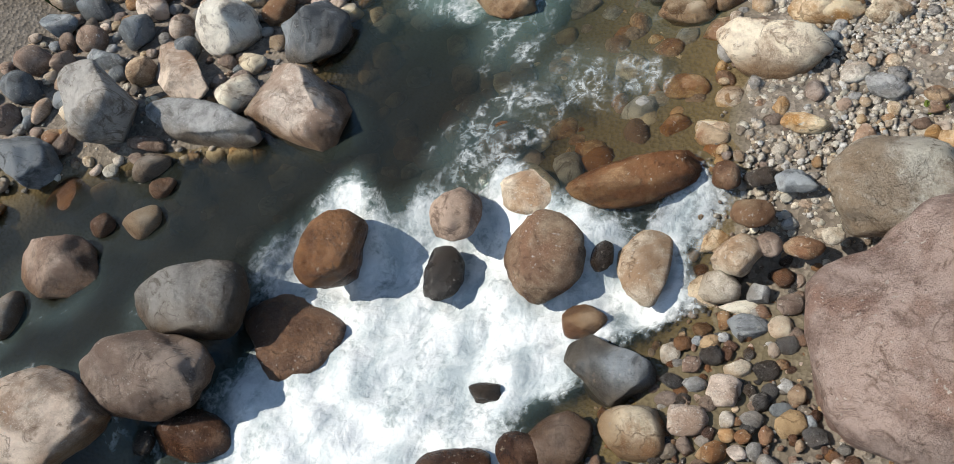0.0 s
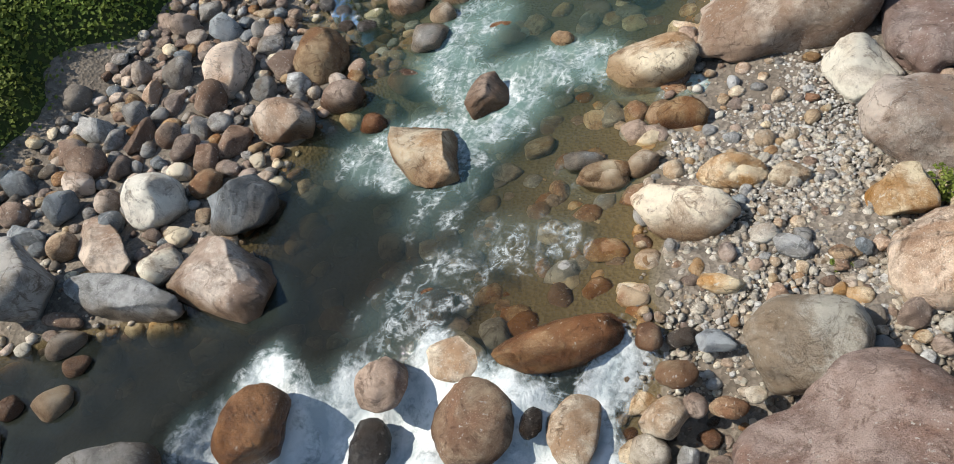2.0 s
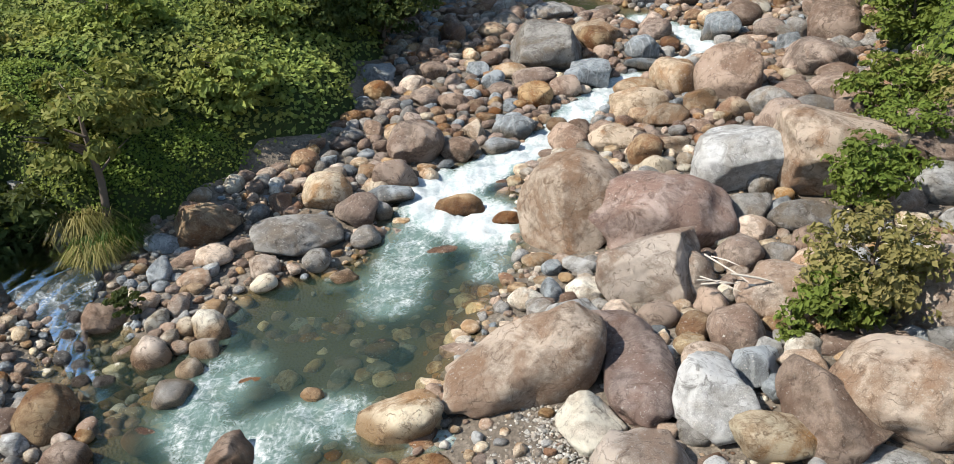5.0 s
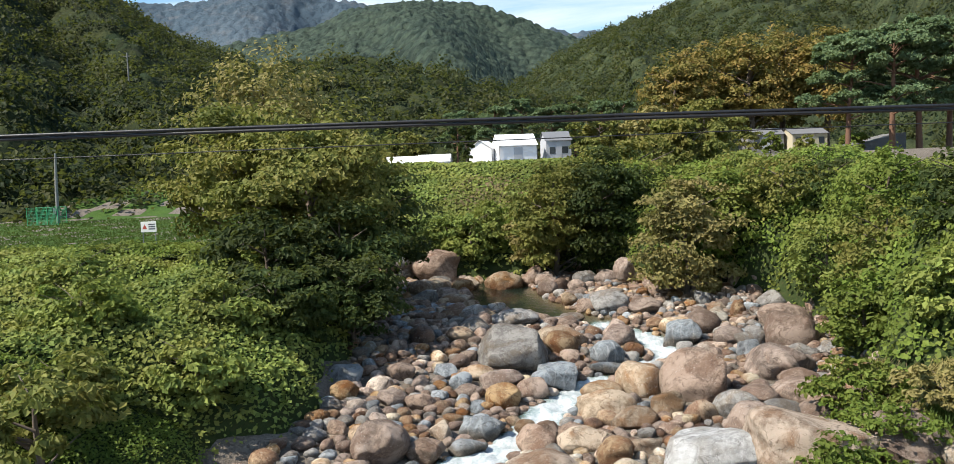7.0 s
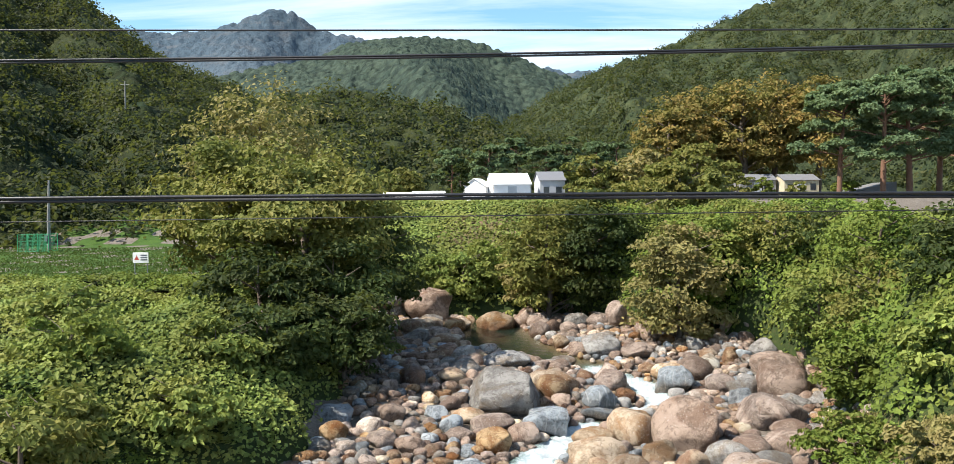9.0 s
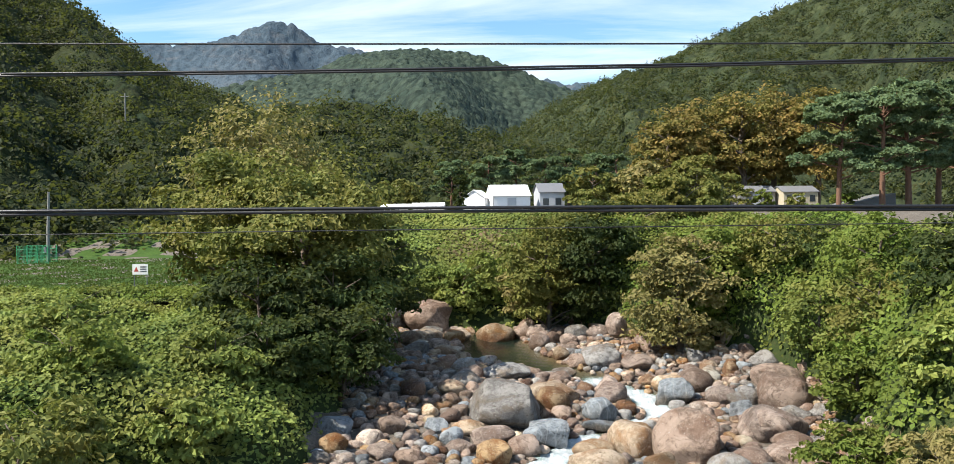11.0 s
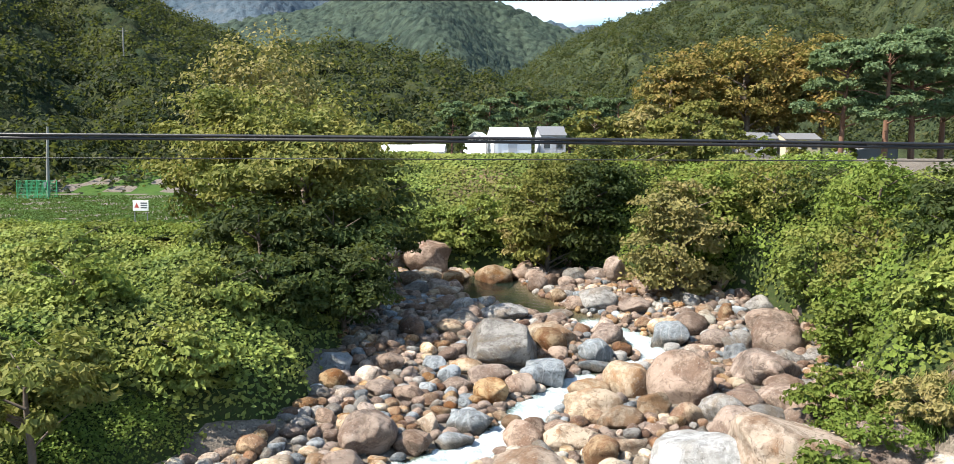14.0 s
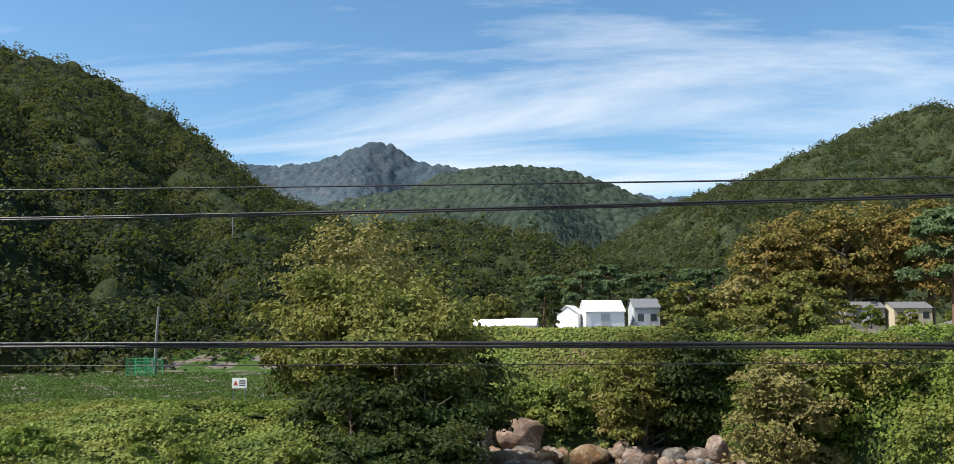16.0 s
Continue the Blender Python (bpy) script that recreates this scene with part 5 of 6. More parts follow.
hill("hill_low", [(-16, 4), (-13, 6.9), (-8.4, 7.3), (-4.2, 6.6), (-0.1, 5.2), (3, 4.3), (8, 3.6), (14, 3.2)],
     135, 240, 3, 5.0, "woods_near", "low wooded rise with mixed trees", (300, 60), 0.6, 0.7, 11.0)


# ---- foliage ----
def leaf_quads(p, nrm, size, rng, droop=0.25, slim=0.62):
    """Corners of one pointed leaf at each place p, facing about nrm."""
    n = len(p)
    nrm = nrm + rng.normal(size=(n, 3)) * 0.55
    nrm /= np.linalg.norm(nrm, axis=1)[:, None] + 1e-9
    a = np.cross(nrm, rng.normal(size=(n, 3)))
    a /= np.linalg.norm(a, axis=1)[:, None] + 1e-9
    b = np.cross(nrm, a)
    s = (size * rng.uniform(0.65, 1.35, n))[:, None]
    lift = nrm * s * droop
    return np.stack([p - a * s, p + b * s * slim + lift, p + a * s - lift * 0.6, p - b * s * slim + lift], 1).reshape(-1, 3)


def leaf_mesh(name, quads, material):
    f = np.arange(len(quads)).reshape(-1, 4)
    me = mesh_np(name, quads, f, smooth=False)
    me.materials.append(MAT[material])
    return me


def ball_points(n, rng):
    v = rng.normal(size=(n, 3))
    return v / np.linalg.norm(v, axis=1)[:, None]


def crown_leaves(cx, cy, cz, rx, ry, rz, clumps, per, size, rng, clump_r=0.28, low=-0.75):
    """Leaves in uneven clumps over a crown, with gaps between."""
    d = ball_points(clumps * 2, rng)
    d = d[d[:, 2] > low][:clumps]
    rad = rng.uniform(0.25, 1.0, len(d)) ** 0.6
    c = d * rad[:, None] * (rx, ry, rz)
    cr = rng.uniform(0.55, 1.3, len(c)) * clump_r * min(rx, rz)
    k = np.repeat(np.arange(len(c)), per)
    o = ball_points(len(k), rng)
    o[:, 2] = np.where(o[:, 2] < -0.2, -o[:, 2] * 0.6, o[:, 2])
    r = cr[k] * rng.uniform(0.55, 1.08, len(k)) * (1, 1.0)[0]
    p = c[k] + o * r[:, None] * (1.15, 1.15, 0.8)
    nn = o * 0.8 + c[k] / max(rx, rz) * 0.5 + (0, 0, 0.45)
    return leaf_quads(p + (cx, cy, cz), nn, size, rng)


def tube(pts, radii, sides=7):
    """A tapered limb through a few corners: its corners and faces."""
    cos, fas = [], []
    for i, (p, r) in enumerate(zip(pts, radii)):
        p = np.array(p, float)
        q = np.array(pts[min(i + 1, len(pts) - 1)], float) - np.array(pts[max(i - 1, 0)], float)
        q /= np.linalg.norm(q) + 1e-9
        u = np.cross(q, (0.3, 0.9, 0.2))
        u /= np.linalg.norm(u)
        w = np.cross(q, u)
        for k in range(sides):
            a = 2 * math.pi * k / sides
            cos.append(p + r * (math.cos(a) * u + math.sin(a) * w))
    for i in range(len(pts) - 1):
        for k in range(sides):
            a, b = i * sides + k, i * sides + (k + 1) % sides
            fas.append((a, b, b + sides, a + sides))
    return np.array(cos), np.array(fas)


def tubes_mesh(name, list_of, material, sides=7):
    cos, fas, n = [], [], 0
    for pts, radii in list_of:
        c, f = tube(pts, radii, sides)
        cos.append(c)
        fas.append(f + n)
        n += len(c)
    me = mesh_np(name, np.vstack(cos), np.vstack(fas))
    me.materials.append(MAT[material])
    return me


def child(name, me, parent, label=""):
    ob = new(name, me)
    ob.parent = parent
    if label:
        tagged(ob, label)
    return ob


def tree(x, y, h, r, tone, label, clumps=60, per=120, size=0.12, seed=1, z=None, bare=0.3, flat=1.0, bark="bark", lean=0.0, low=-0.75, category="tree", name="tree"):
    """A tapered trunk with limbs and a crown of leaf clumps."""
    rng = np.random.default_rng(seed)
    z = float(height(x, y)) - 0.1 if z is None else z
    root = new(name, None)
    root.location = (x, y, z)
    tagged(root, label, category, group="valley trees" if name == "tree" else "valley shrubs")
    tr = max(0.035, 0.022 * h)
    top = h * 0.82
    bend = [(0, 0, 0), (lean * 0.3 + 0.02 * h, 0.01 * h, top * 0.35), (lean * 0.7 - 0.01 * h, 0.02 * h, top * 0.7), (lean, 0, top)]
    limbs = [(bend, [tr * 1.25, tr, tr * 0.7, tr * 0.25])]
    for k in range(9):
        a = rng.uniform(0, 6.3)
        zz = h * rng.uniform(bare, 0.75)
        ln = r * rng.uniform(0.5, 0.85)
        limbs.append(([(lean * zz / h, 0, zz), (math.cos(a) * ln * 0.5, math.sin(a) * ln * 0.5, zz + ln * 0.3), (math.cos(a) * ln, math.sin(a) * ln, zz + ln * 0.5)], [tr * 0.45, tr * 0.28, tr * 0.1]))
    child("trunk", tubes_mesh("trunk", limbs, bark, 6), root)
    ch = h * (1 - bare) / 2
    q = crown_leaves(lean, 0, h * bare + ch, r, r, ch * flat, clumps, int(per * 0.48), size * 1.22, rng, low=low)
    child("crown", leaf_mesh("crown", q, tone), root)
    return root


def pine(x, y, h, r, tone, label, seed, z=None, size=0.22, per=130):
    """A pine with a bare reddish trunk and flat, layered pads of needles."""
    rng = np.random.default_rng(seed)
    z = float(height(x, y)) - 0.1 if z is None else z
    root = new("tree", None)
    root.location = (x, y, z)
    tagged(root, label, "tree", group="valley trees")
    lean = rng.uniform(-0.06, 0.06) * h
    limbs = [([(0, 0, 0), (lean * 0.2, 0, h * 0.35), (lean * 0.8, 0, h * 0.7), (lean, 0, h * 0.96)], [0.026 * h, 0.02 * h, 0.013 * h, 0.004 * h])]
    quads = []
    for k in range(22):
        f = rng.uniform(0.30, 1.0)
        a, ln = rng.uniform(0, 6.3), r * (1.25 - 0.75 * f) * rng.uniform(0.55, 1.1)
        e = np.array([math.cos(a) * ln + lean * f, math.sin(a) * ln, h * f + 0.1 * ln])
        limbs.append(([(lean * f, 0, h * f * 0.95), tuple(e * (0.6, 0.6, 1)), tuple(e)], [0.008 * h, 0.005 * h, 0.002 * h]))
        quads.append(crown_leaves(*e, r * 0.42, r * 0.42, r * 0.17, 5, per, size, rng, 0.9, -0.3))
    child("trunk", tubes_mesh("trunk", limbs, "pine_bark", 6), root)
    child("crown", leaf_mesh("crown", np.vstack(quads), tone), root)
    return root


# undergrowth that covers the banks: a lumpy body coloured as shade, coated with leaves
def cover_z(x, y):
    z = height(x, y)
    calm = 1 - 0.75 * sstep(44, 52, y) * (x < -4) - 0.82 * sstep(58, 72, y) * (x >= -4)
    lump = 0.30 * canopy(x, y, 2.6, 2.0) + 0.25 * canopy(x + 5, y, 1.1, 6.0) + 0.20 * canopy(x - 3, y + 2, 5.2, 8.0)
    return z, lump * calm


def on_left(x, y):
    wob = 0.9 * np.sin(y * 0.9) + 0.5 * np.sin(y * 2.3 + 1)
    return sstep(0.2, 1.6, left_foot(y) - x + 0.5 * wob) * sstep(57.0, 54.5, y) * sstep(0.7, 1.2, near_line(x, y, [p[:2] for p in SIDE]))


def on_right(x, y):
    wob = 0.9 * np.sin(y * 0.7 + 2) + 0.5 * np.sin(y * 1.9)
    return sstep(-0.6, 1.2, x - right_foot(y) + 0.5 * wob) * sstep(24.5, 28.5, y + 0.35 * (x - 14))


def on_back(x, y):
    return sstep(58.0, 60.0, y) * sstep(-14, -9, x) * (x < 40)


def bank_cover(name, x0, x1, y0, y1, step, mask, count, size, tone, label, lift=1.0, seed=3, depth=1.0):
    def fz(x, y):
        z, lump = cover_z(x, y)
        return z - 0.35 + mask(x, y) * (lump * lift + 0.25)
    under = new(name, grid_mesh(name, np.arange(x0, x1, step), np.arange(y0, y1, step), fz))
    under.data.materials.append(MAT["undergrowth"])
    tagged(under, "dark lumpy sheet, coloured as shade, under " + label, "undergrowth", kind="stuff")
    rng = np.random.default_rng(seed)
    x, y = rng.uniform(x0, x1, count), rng.uniform(y0, y1, count)
    keep = rng.random(count) < mask(x, y)
    x, y = x[keep], y[keep]
    e = 0.25
    z = fz(x, y)
    gx, gy = (fz(x + e, y) - z) / e, (fz(x, y + e) - z) / e
    nn = np.stack([-gx, -gy, np.ones(len(x))], -1)
    nn /= np.linalg.norm(nn, axis=1)[:, None]
    p = np.stack([x, y, z], -1) + nn * rng.uniform(-0.02, 0.28, len(x))[:, None] * depth * rng.uniform(0.3, 1, len(x))[:, None]
    nn = nn * 0.8 + (-0.25, -0.25, 0.45)
    ob = new("vine_leaves", leaf_mesh("vine_leaves", leaf_quads(p, nn, size, rng, 0.2, 0.8), tone))
    return tagged(ob, label, "vines", kind="stuff")


near_left = lambda x, y: on_left(x, y) * (y < 25.5)
far_left = lambda x, y: on_left(x, y) * (y >= 25.5) * (y < 44)
hedge = lambda x, y: on_left(x, y) * (y >= 44)
# this bank's shade is put into the colour: darker leaves than leaf_vine
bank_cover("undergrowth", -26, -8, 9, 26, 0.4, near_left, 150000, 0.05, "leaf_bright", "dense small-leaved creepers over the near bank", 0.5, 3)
# same vine as the slope, coloured darker to offset light on its top
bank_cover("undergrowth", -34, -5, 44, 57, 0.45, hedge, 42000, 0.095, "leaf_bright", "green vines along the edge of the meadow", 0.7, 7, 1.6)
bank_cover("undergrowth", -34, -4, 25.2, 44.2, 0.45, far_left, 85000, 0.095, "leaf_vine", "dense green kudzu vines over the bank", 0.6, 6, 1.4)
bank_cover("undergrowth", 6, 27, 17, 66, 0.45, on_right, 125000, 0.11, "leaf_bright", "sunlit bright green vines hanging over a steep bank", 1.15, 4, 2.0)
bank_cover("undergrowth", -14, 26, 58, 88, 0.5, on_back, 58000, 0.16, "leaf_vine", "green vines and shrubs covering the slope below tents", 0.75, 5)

dry_patch = lambda x, y: 0.85 * sstep(1.0, 0.5, np.hypot((x - 1.2) / 5.5, (y - 73) / 7.0))
bank_cover("undergrowth", -5, 8, 65, 81, 0.5, dry_patch, 9000, 0.14, "leaf_dry", "dry brownish stems and withered vines on the slope", 0.85, 9, 1.5)

# meadow turf, with blades along its edge
def meadow_mask(x, y):
    return sstep(54.6, 55.6, y) * sstep(-17, -19, x)
def meadow_z(x, y):
    return height(x, y) + 0.02 + 0.06 * np.sin(x * 0.9) * np.sin(y * 0.7)
meadow = new("meadow", grid_mesh("meadow", np.arange(-130, -11, 0.8), np.arange(54.5, 135, 0.8), meadow_z))
meadow.data.materials.append(MAT["meadow_turf"])
tagged(meadow, "mown bright green grass meadow", "grass", kind="structure")
mrng = np.random.default_rng(8)
gx, gy = mrng.uniform(-60, -16, 26000), 55 + 34 * mrng.random(26000) ** 1.6
gp = np.stack([gx, gy, height(gx, gy) + 0.08], -1)
blades = leaf_quads(gp, np.tile((0.0, -0.9, 0.35), (len(gp), 1)), 0.13, mrng, 0.1, 0.35)
tagged(new("grass", leaf_mesh("grass", blades, "leaf_grass")), "short green grass blades on the meadow", "grass", kind="stuff")

# trees along the stream
tree(-8.6, 44, 9.6, 4.9, "leaf_olive", "broad leafy tree with olive-green crown on the bank", 130, 230, 0.13, 11, bare=0.08, low=-0.9)
tree(-13.2, 47, 8.6, 4.4, "leaf_olive", "yellow-green leafy tree on the bank", 100, 210, 0.13, 12, bare=0.12, low=-0.9)
# dark leaves stand in for the shaded right side of the bank trees
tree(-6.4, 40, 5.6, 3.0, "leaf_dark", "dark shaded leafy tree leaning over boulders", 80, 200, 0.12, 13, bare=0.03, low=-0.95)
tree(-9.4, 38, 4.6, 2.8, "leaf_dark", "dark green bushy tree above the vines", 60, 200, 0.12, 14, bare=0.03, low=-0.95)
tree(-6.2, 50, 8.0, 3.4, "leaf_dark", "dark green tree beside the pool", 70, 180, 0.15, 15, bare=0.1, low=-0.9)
tree(-15.0, 61, 13.4, 5.4, "leaf_gold", "tall thin-leaved tree with yellowing foliage", 84, 130, 0.15, 16, bare=0.16, low=-0.6)
tree(7.0, 61, 8.4, 4.0, "leaf_olive", "broad olive-green bush tree below the plateau", 110, 170, 0.16, 17, z=2.0, bare=0.05, low=-0.95)
tree(11.0, 62, 9.2, 4.2, "leaf_olive", "dense olive-green bush tree on the bank", 110, 170, 0.16, 18, z=2.6, bare=0.05, low=-0.95)
tree(11.6, 47, 7.2, 2.9, "leaf_gold", "yellow-green bush hanging over boulders", 100, 190, 0.11, 19, z=1.8, bare=0.02, low=-0.95)
tree(14.6, 49, 7.0, 3.0, "leaf_bright", "vine-draped green bush on the steep bank", 90, 190, 0.11, 23, z=2.4, bare=0.02, low=-0.95)
tree(5.2, 57.5, 8.2, 3.0, "leaf_olive", "dense olive bush tree at the head of the pool", 100, 180, 0.12, 24, z=2.0, bare=0.03, low=-0.95)
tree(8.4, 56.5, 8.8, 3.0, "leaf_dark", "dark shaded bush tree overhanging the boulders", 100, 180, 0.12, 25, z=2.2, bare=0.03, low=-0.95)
# two lower bushes carry on that shade in their leaf colour
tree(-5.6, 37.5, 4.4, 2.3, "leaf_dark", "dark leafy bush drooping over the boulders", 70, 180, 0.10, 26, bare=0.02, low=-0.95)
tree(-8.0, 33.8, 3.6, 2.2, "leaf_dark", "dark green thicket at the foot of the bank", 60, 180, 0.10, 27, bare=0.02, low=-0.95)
tree(-0.6, 61, 4.6, 2.8, "leaf_vine", "bright vine-covered hump behind the pool", 80, 160, 0.12, 28, z=2.4, bare=0.02, low=-0.95)
tree(3.8, 60, 4.6, 1.9, "leaf_gold", "slender yellow-green shrub at the slope's foot", 36, 150, 0.13, 20, z=2.0, bare=0.02, low=-0.95)
tree(17.0, 69, 5.0, 3.8, "leaf_olive", "rounded olive-green tree on the plateau edge", 80, 160, 0.17, 21, z=8.5, bare=0.05, low=-0.9)
tree(-11.1, 21.2, 4.6, 2.1, "leaf_olive", "young tree with narrow drooping leaves", 46, 110, 0.10, 22, bare=0.28, low=-0.6)


def shrub(x, y, h, r, tone, label, clumps, per, size, seed, z=None, name="shrub"):
    return tree(x, y, h, r, tone, label, clumps * 3, per // 2, size, seed, z, 0.04, low=-0.9, category="shrub", name=name)


shrub(7.4, 15.6, 2.3, 1.35, "leaf_gold", "tall weedy shrub with yellowish flower heads", 40, 110, 0.07, 61, 0.8)
shrub(6.6, 15.0, 1.3, 0.9, "leaf_bright", "low green shrub growing between boulders", 24, 110, 0.06, 62, 0.8)
shrub(5.6, 14.8, 1.0, 0.35, "leaf_bright", "slender green weed beside a boulder", 10, 70, 0.05, 63, 0.7)
shrub(8.9, 20.2, 2.2, 1.0, "leaf_bright", "green weeds behind large boulders", 24, 110, 0.07, 64, 0.9)
shrub(11.0, 22.5, 2.0, 1.6, "leaf_bright", "bright green weeds at the bank's foot", 36, 110, 0.07, 65)
shrub(12.2, 26.5, 2.0, 1.8, "leaf_bright", "bright green grassy shrub on the bank", 40, 120, 0.08, 66)
shrub(13.6, 24.0, 1.4, 1.6, "leaf_gold", "dry yellowish grass tuft on the bank", 30, 120, 0.08, 67)
shrub(2.9, 8.2, 0.75, 0.5, "leaf_bright", "small bright green bush beside a boulder", 24, 110, 0.035, 68, 0.35)
shrub(2.5, 9.9, 0.5, 0.3, "leaf_bright", "small green weed among stones", 10, 70, 0.03, 69, 0.3)
shrub(-9.0, 17.2, 0.7, 0.4, "leaf_dark", "small dark green plant among stones", 12, 70, 0.05, 70, 0.4)
shrub(1.2, 8.6, 0.25, 0.18, "leaf_bright", "tiny green weed in gravel", 6, 40, 0.025, 71)


def tussock(x, y, z, r, n, tone, label, seed):
    """Long arching blades from one root."""
    rng = np.random.default_rng(seed)
    quads = []
    for _ in range(n):
        a, ln = rng.uniform(0, 6.3), r * rng.uniform(0.6, 1.2)
        d = np.array([math.cos(a), math.sin(a), 0])
        s = np.array([-d[1], d[0], 0]) * 0.012
        o = rng.normal(size=3) * (r * 0.25, r * 0.25, 0)
        p0, p1, p2 = o, o + d * ln * 0.45 + (0, 0, ln * 0.75), o + d * ln + (0, 0, ln * 0.25)
        quads += [p0 - s, p0 + s, p1 + s, p1 - s, p1 - s, p1 + s, p2 + s * 0.2, p2 - s * 0.2]
    ob = new("grass_tuft", leaf_mesh("grass_tuft", np.array(quads), tone))
    ob.location = (x, y, z)
    return tagged(ob, label, "grass", group="grass tufts")


for k, (x, y) in enumerate([(-11.0, 20.2), (-11.5, 20.6), (-10.6, 20.6), (-10.8, 19.8)]):
    tussock(x, y, float(height(x, y)), 0.85, 420, "leaf_gold" if k % 2 else "leaf_grass", "yellow-green drooping grass tuft on the bank", 80 + k)

trng = np.random.default_rng(91)
for k in range(26):
    x, y = trng.uniform(10.6, 17.0), trng.uniform(21.5, 29.0)
    if x < float(right_foot(y)) - 0.6:
        continue
    tone, words = (("leaf_dry", "reddish dry grass tuft on the rocky ledge"), ("leaf_grass", "green grass tuft on the rocky ledge"), ("leaf_gold", "yellowing grass tuft on the rocky ledge"))[k % 3]
    tussock(x, y, float(height(x, y)), 0.8, 260, tone, words, 120 + k)

# bushes that break up the vine-covered banks
RIGHT_BUSHES = [
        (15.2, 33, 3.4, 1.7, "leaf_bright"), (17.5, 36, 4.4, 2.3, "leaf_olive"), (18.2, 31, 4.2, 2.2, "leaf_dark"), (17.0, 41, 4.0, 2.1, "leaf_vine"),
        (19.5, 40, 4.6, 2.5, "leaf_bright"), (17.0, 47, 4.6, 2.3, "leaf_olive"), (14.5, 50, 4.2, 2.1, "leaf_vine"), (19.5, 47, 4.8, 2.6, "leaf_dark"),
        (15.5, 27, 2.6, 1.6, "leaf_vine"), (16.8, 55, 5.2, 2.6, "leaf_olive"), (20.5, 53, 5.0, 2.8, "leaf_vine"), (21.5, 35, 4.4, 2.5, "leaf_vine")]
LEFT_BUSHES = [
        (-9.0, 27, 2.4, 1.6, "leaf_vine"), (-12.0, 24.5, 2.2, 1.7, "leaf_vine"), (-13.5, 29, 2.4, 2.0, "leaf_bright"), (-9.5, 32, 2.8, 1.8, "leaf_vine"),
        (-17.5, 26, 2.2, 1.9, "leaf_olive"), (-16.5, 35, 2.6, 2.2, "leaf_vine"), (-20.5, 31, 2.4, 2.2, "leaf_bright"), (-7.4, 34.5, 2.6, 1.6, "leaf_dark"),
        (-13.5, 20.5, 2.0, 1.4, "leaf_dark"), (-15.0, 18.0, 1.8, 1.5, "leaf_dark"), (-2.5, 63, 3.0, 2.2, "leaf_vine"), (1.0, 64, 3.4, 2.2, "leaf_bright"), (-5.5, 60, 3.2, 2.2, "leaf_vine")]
for k, (x, y, h, r, tone) in enumerate(RIGHT_BUSHES + LEFT_BUSHES):
    words = {"leaf_bright": "bright green", "leaf_olive": "olive-green", "leaf_dark": "dark green", "leaf_vine": "fresh green"}[tone]
    shrub(x, y, h, r, tone, f"{words} bush overgrown with vines on the bank", 26, 150, 0.10, 500 + k, min(float(height(x, y)) - 0.1, 10.0 - h))


# ---- trees of the plateau and the woods ----
row_rng = np.random.default_rng(31)
for k, (px, py, h, r) in enumerate([(2, 112, 7.5, 2.6), (6, 116, 8.5, 2.8), (9.5, 112, 7.0, 2.4), (13, 115, 8.2, 2.8), (16, 110, 7.4, 2.5), (-3, 117, 7.0, 2.6), (20, 116, 8.0, 2.9)]):
    pine(px, py, h, r, "leaf_pine", "dark green pine behind the white tents", 300 + k, 10.2, 0.24, 90)
for k, (px, py, h, r) in enumerate([(26, 112, 14, 4.8), (31, 118, 16, 5.2), (36, 113, 16.5, 5.4), (41, 116, 17, 5.0), (45.5, 112, 16, 5.0)]):
    tree(px, py, h, r, "leaf_rust", "tall broad tree with rusty orange-green leaves", 120, 120, 0.22, 330 + k, 10.0, 0.12, low=-0.95)
for k, (px, py, h, r) in enumerate([(41.5, 96, 12.5, 4.8), (45.5, 94, 13.5, 5.0), (50, 97, 14.5, 5.2), (55, 100, 14, 5.0), (60, 104, 15, 5)]):
    pine(px, py, h, r, "leaf_pine", "tall red-trunked pine with flat needle pads", 350 + k, 10.0, 0.22, 150)
for k, (px, py, h, r) in enumerate([(20, 96, 6.5, 3.6), (25, 94, 7.2, 3.8), (14, 98, 6.0, 3.6), (-18, 100, 8, 4), (-24, 104, 9, 4.5), (-10, 112, 6, 3.4), (-14, 70, 5, 3)]):
    tree(px, py, h, r, "leaf_olive" if k % 3 else "leaf_gold", "olive-green round-headed tree at the plateau", 60, 110, 0.22, 370 + k, None if px < -12 else 9.4, 0.08, low=-0.9)
for k, (px, py, h, r) in enumerate([(31.5, 101, 3.4, 2.2), (35.2, 103, 2.6, 1.7), (39.0, 102, 2.2, 1.3), (44.5, 101, 2.4, 1.8)]):
    tree(px, py, h, r, ("leaf_olive", "leaf_bright")[k % 2], "low green shrub in front of the plateau houses", 30, 90, 0.15, 410 + k, 10.0, 0.04, low=-0.9, category="shrub", name="shrub")
tree(-1.4, 97, 5.0, 0.9, "leaf_dark", "slim dark cypress beside white tents", 40, 90, 0.16, 395, 10.1, 0.03, low=-0.95)


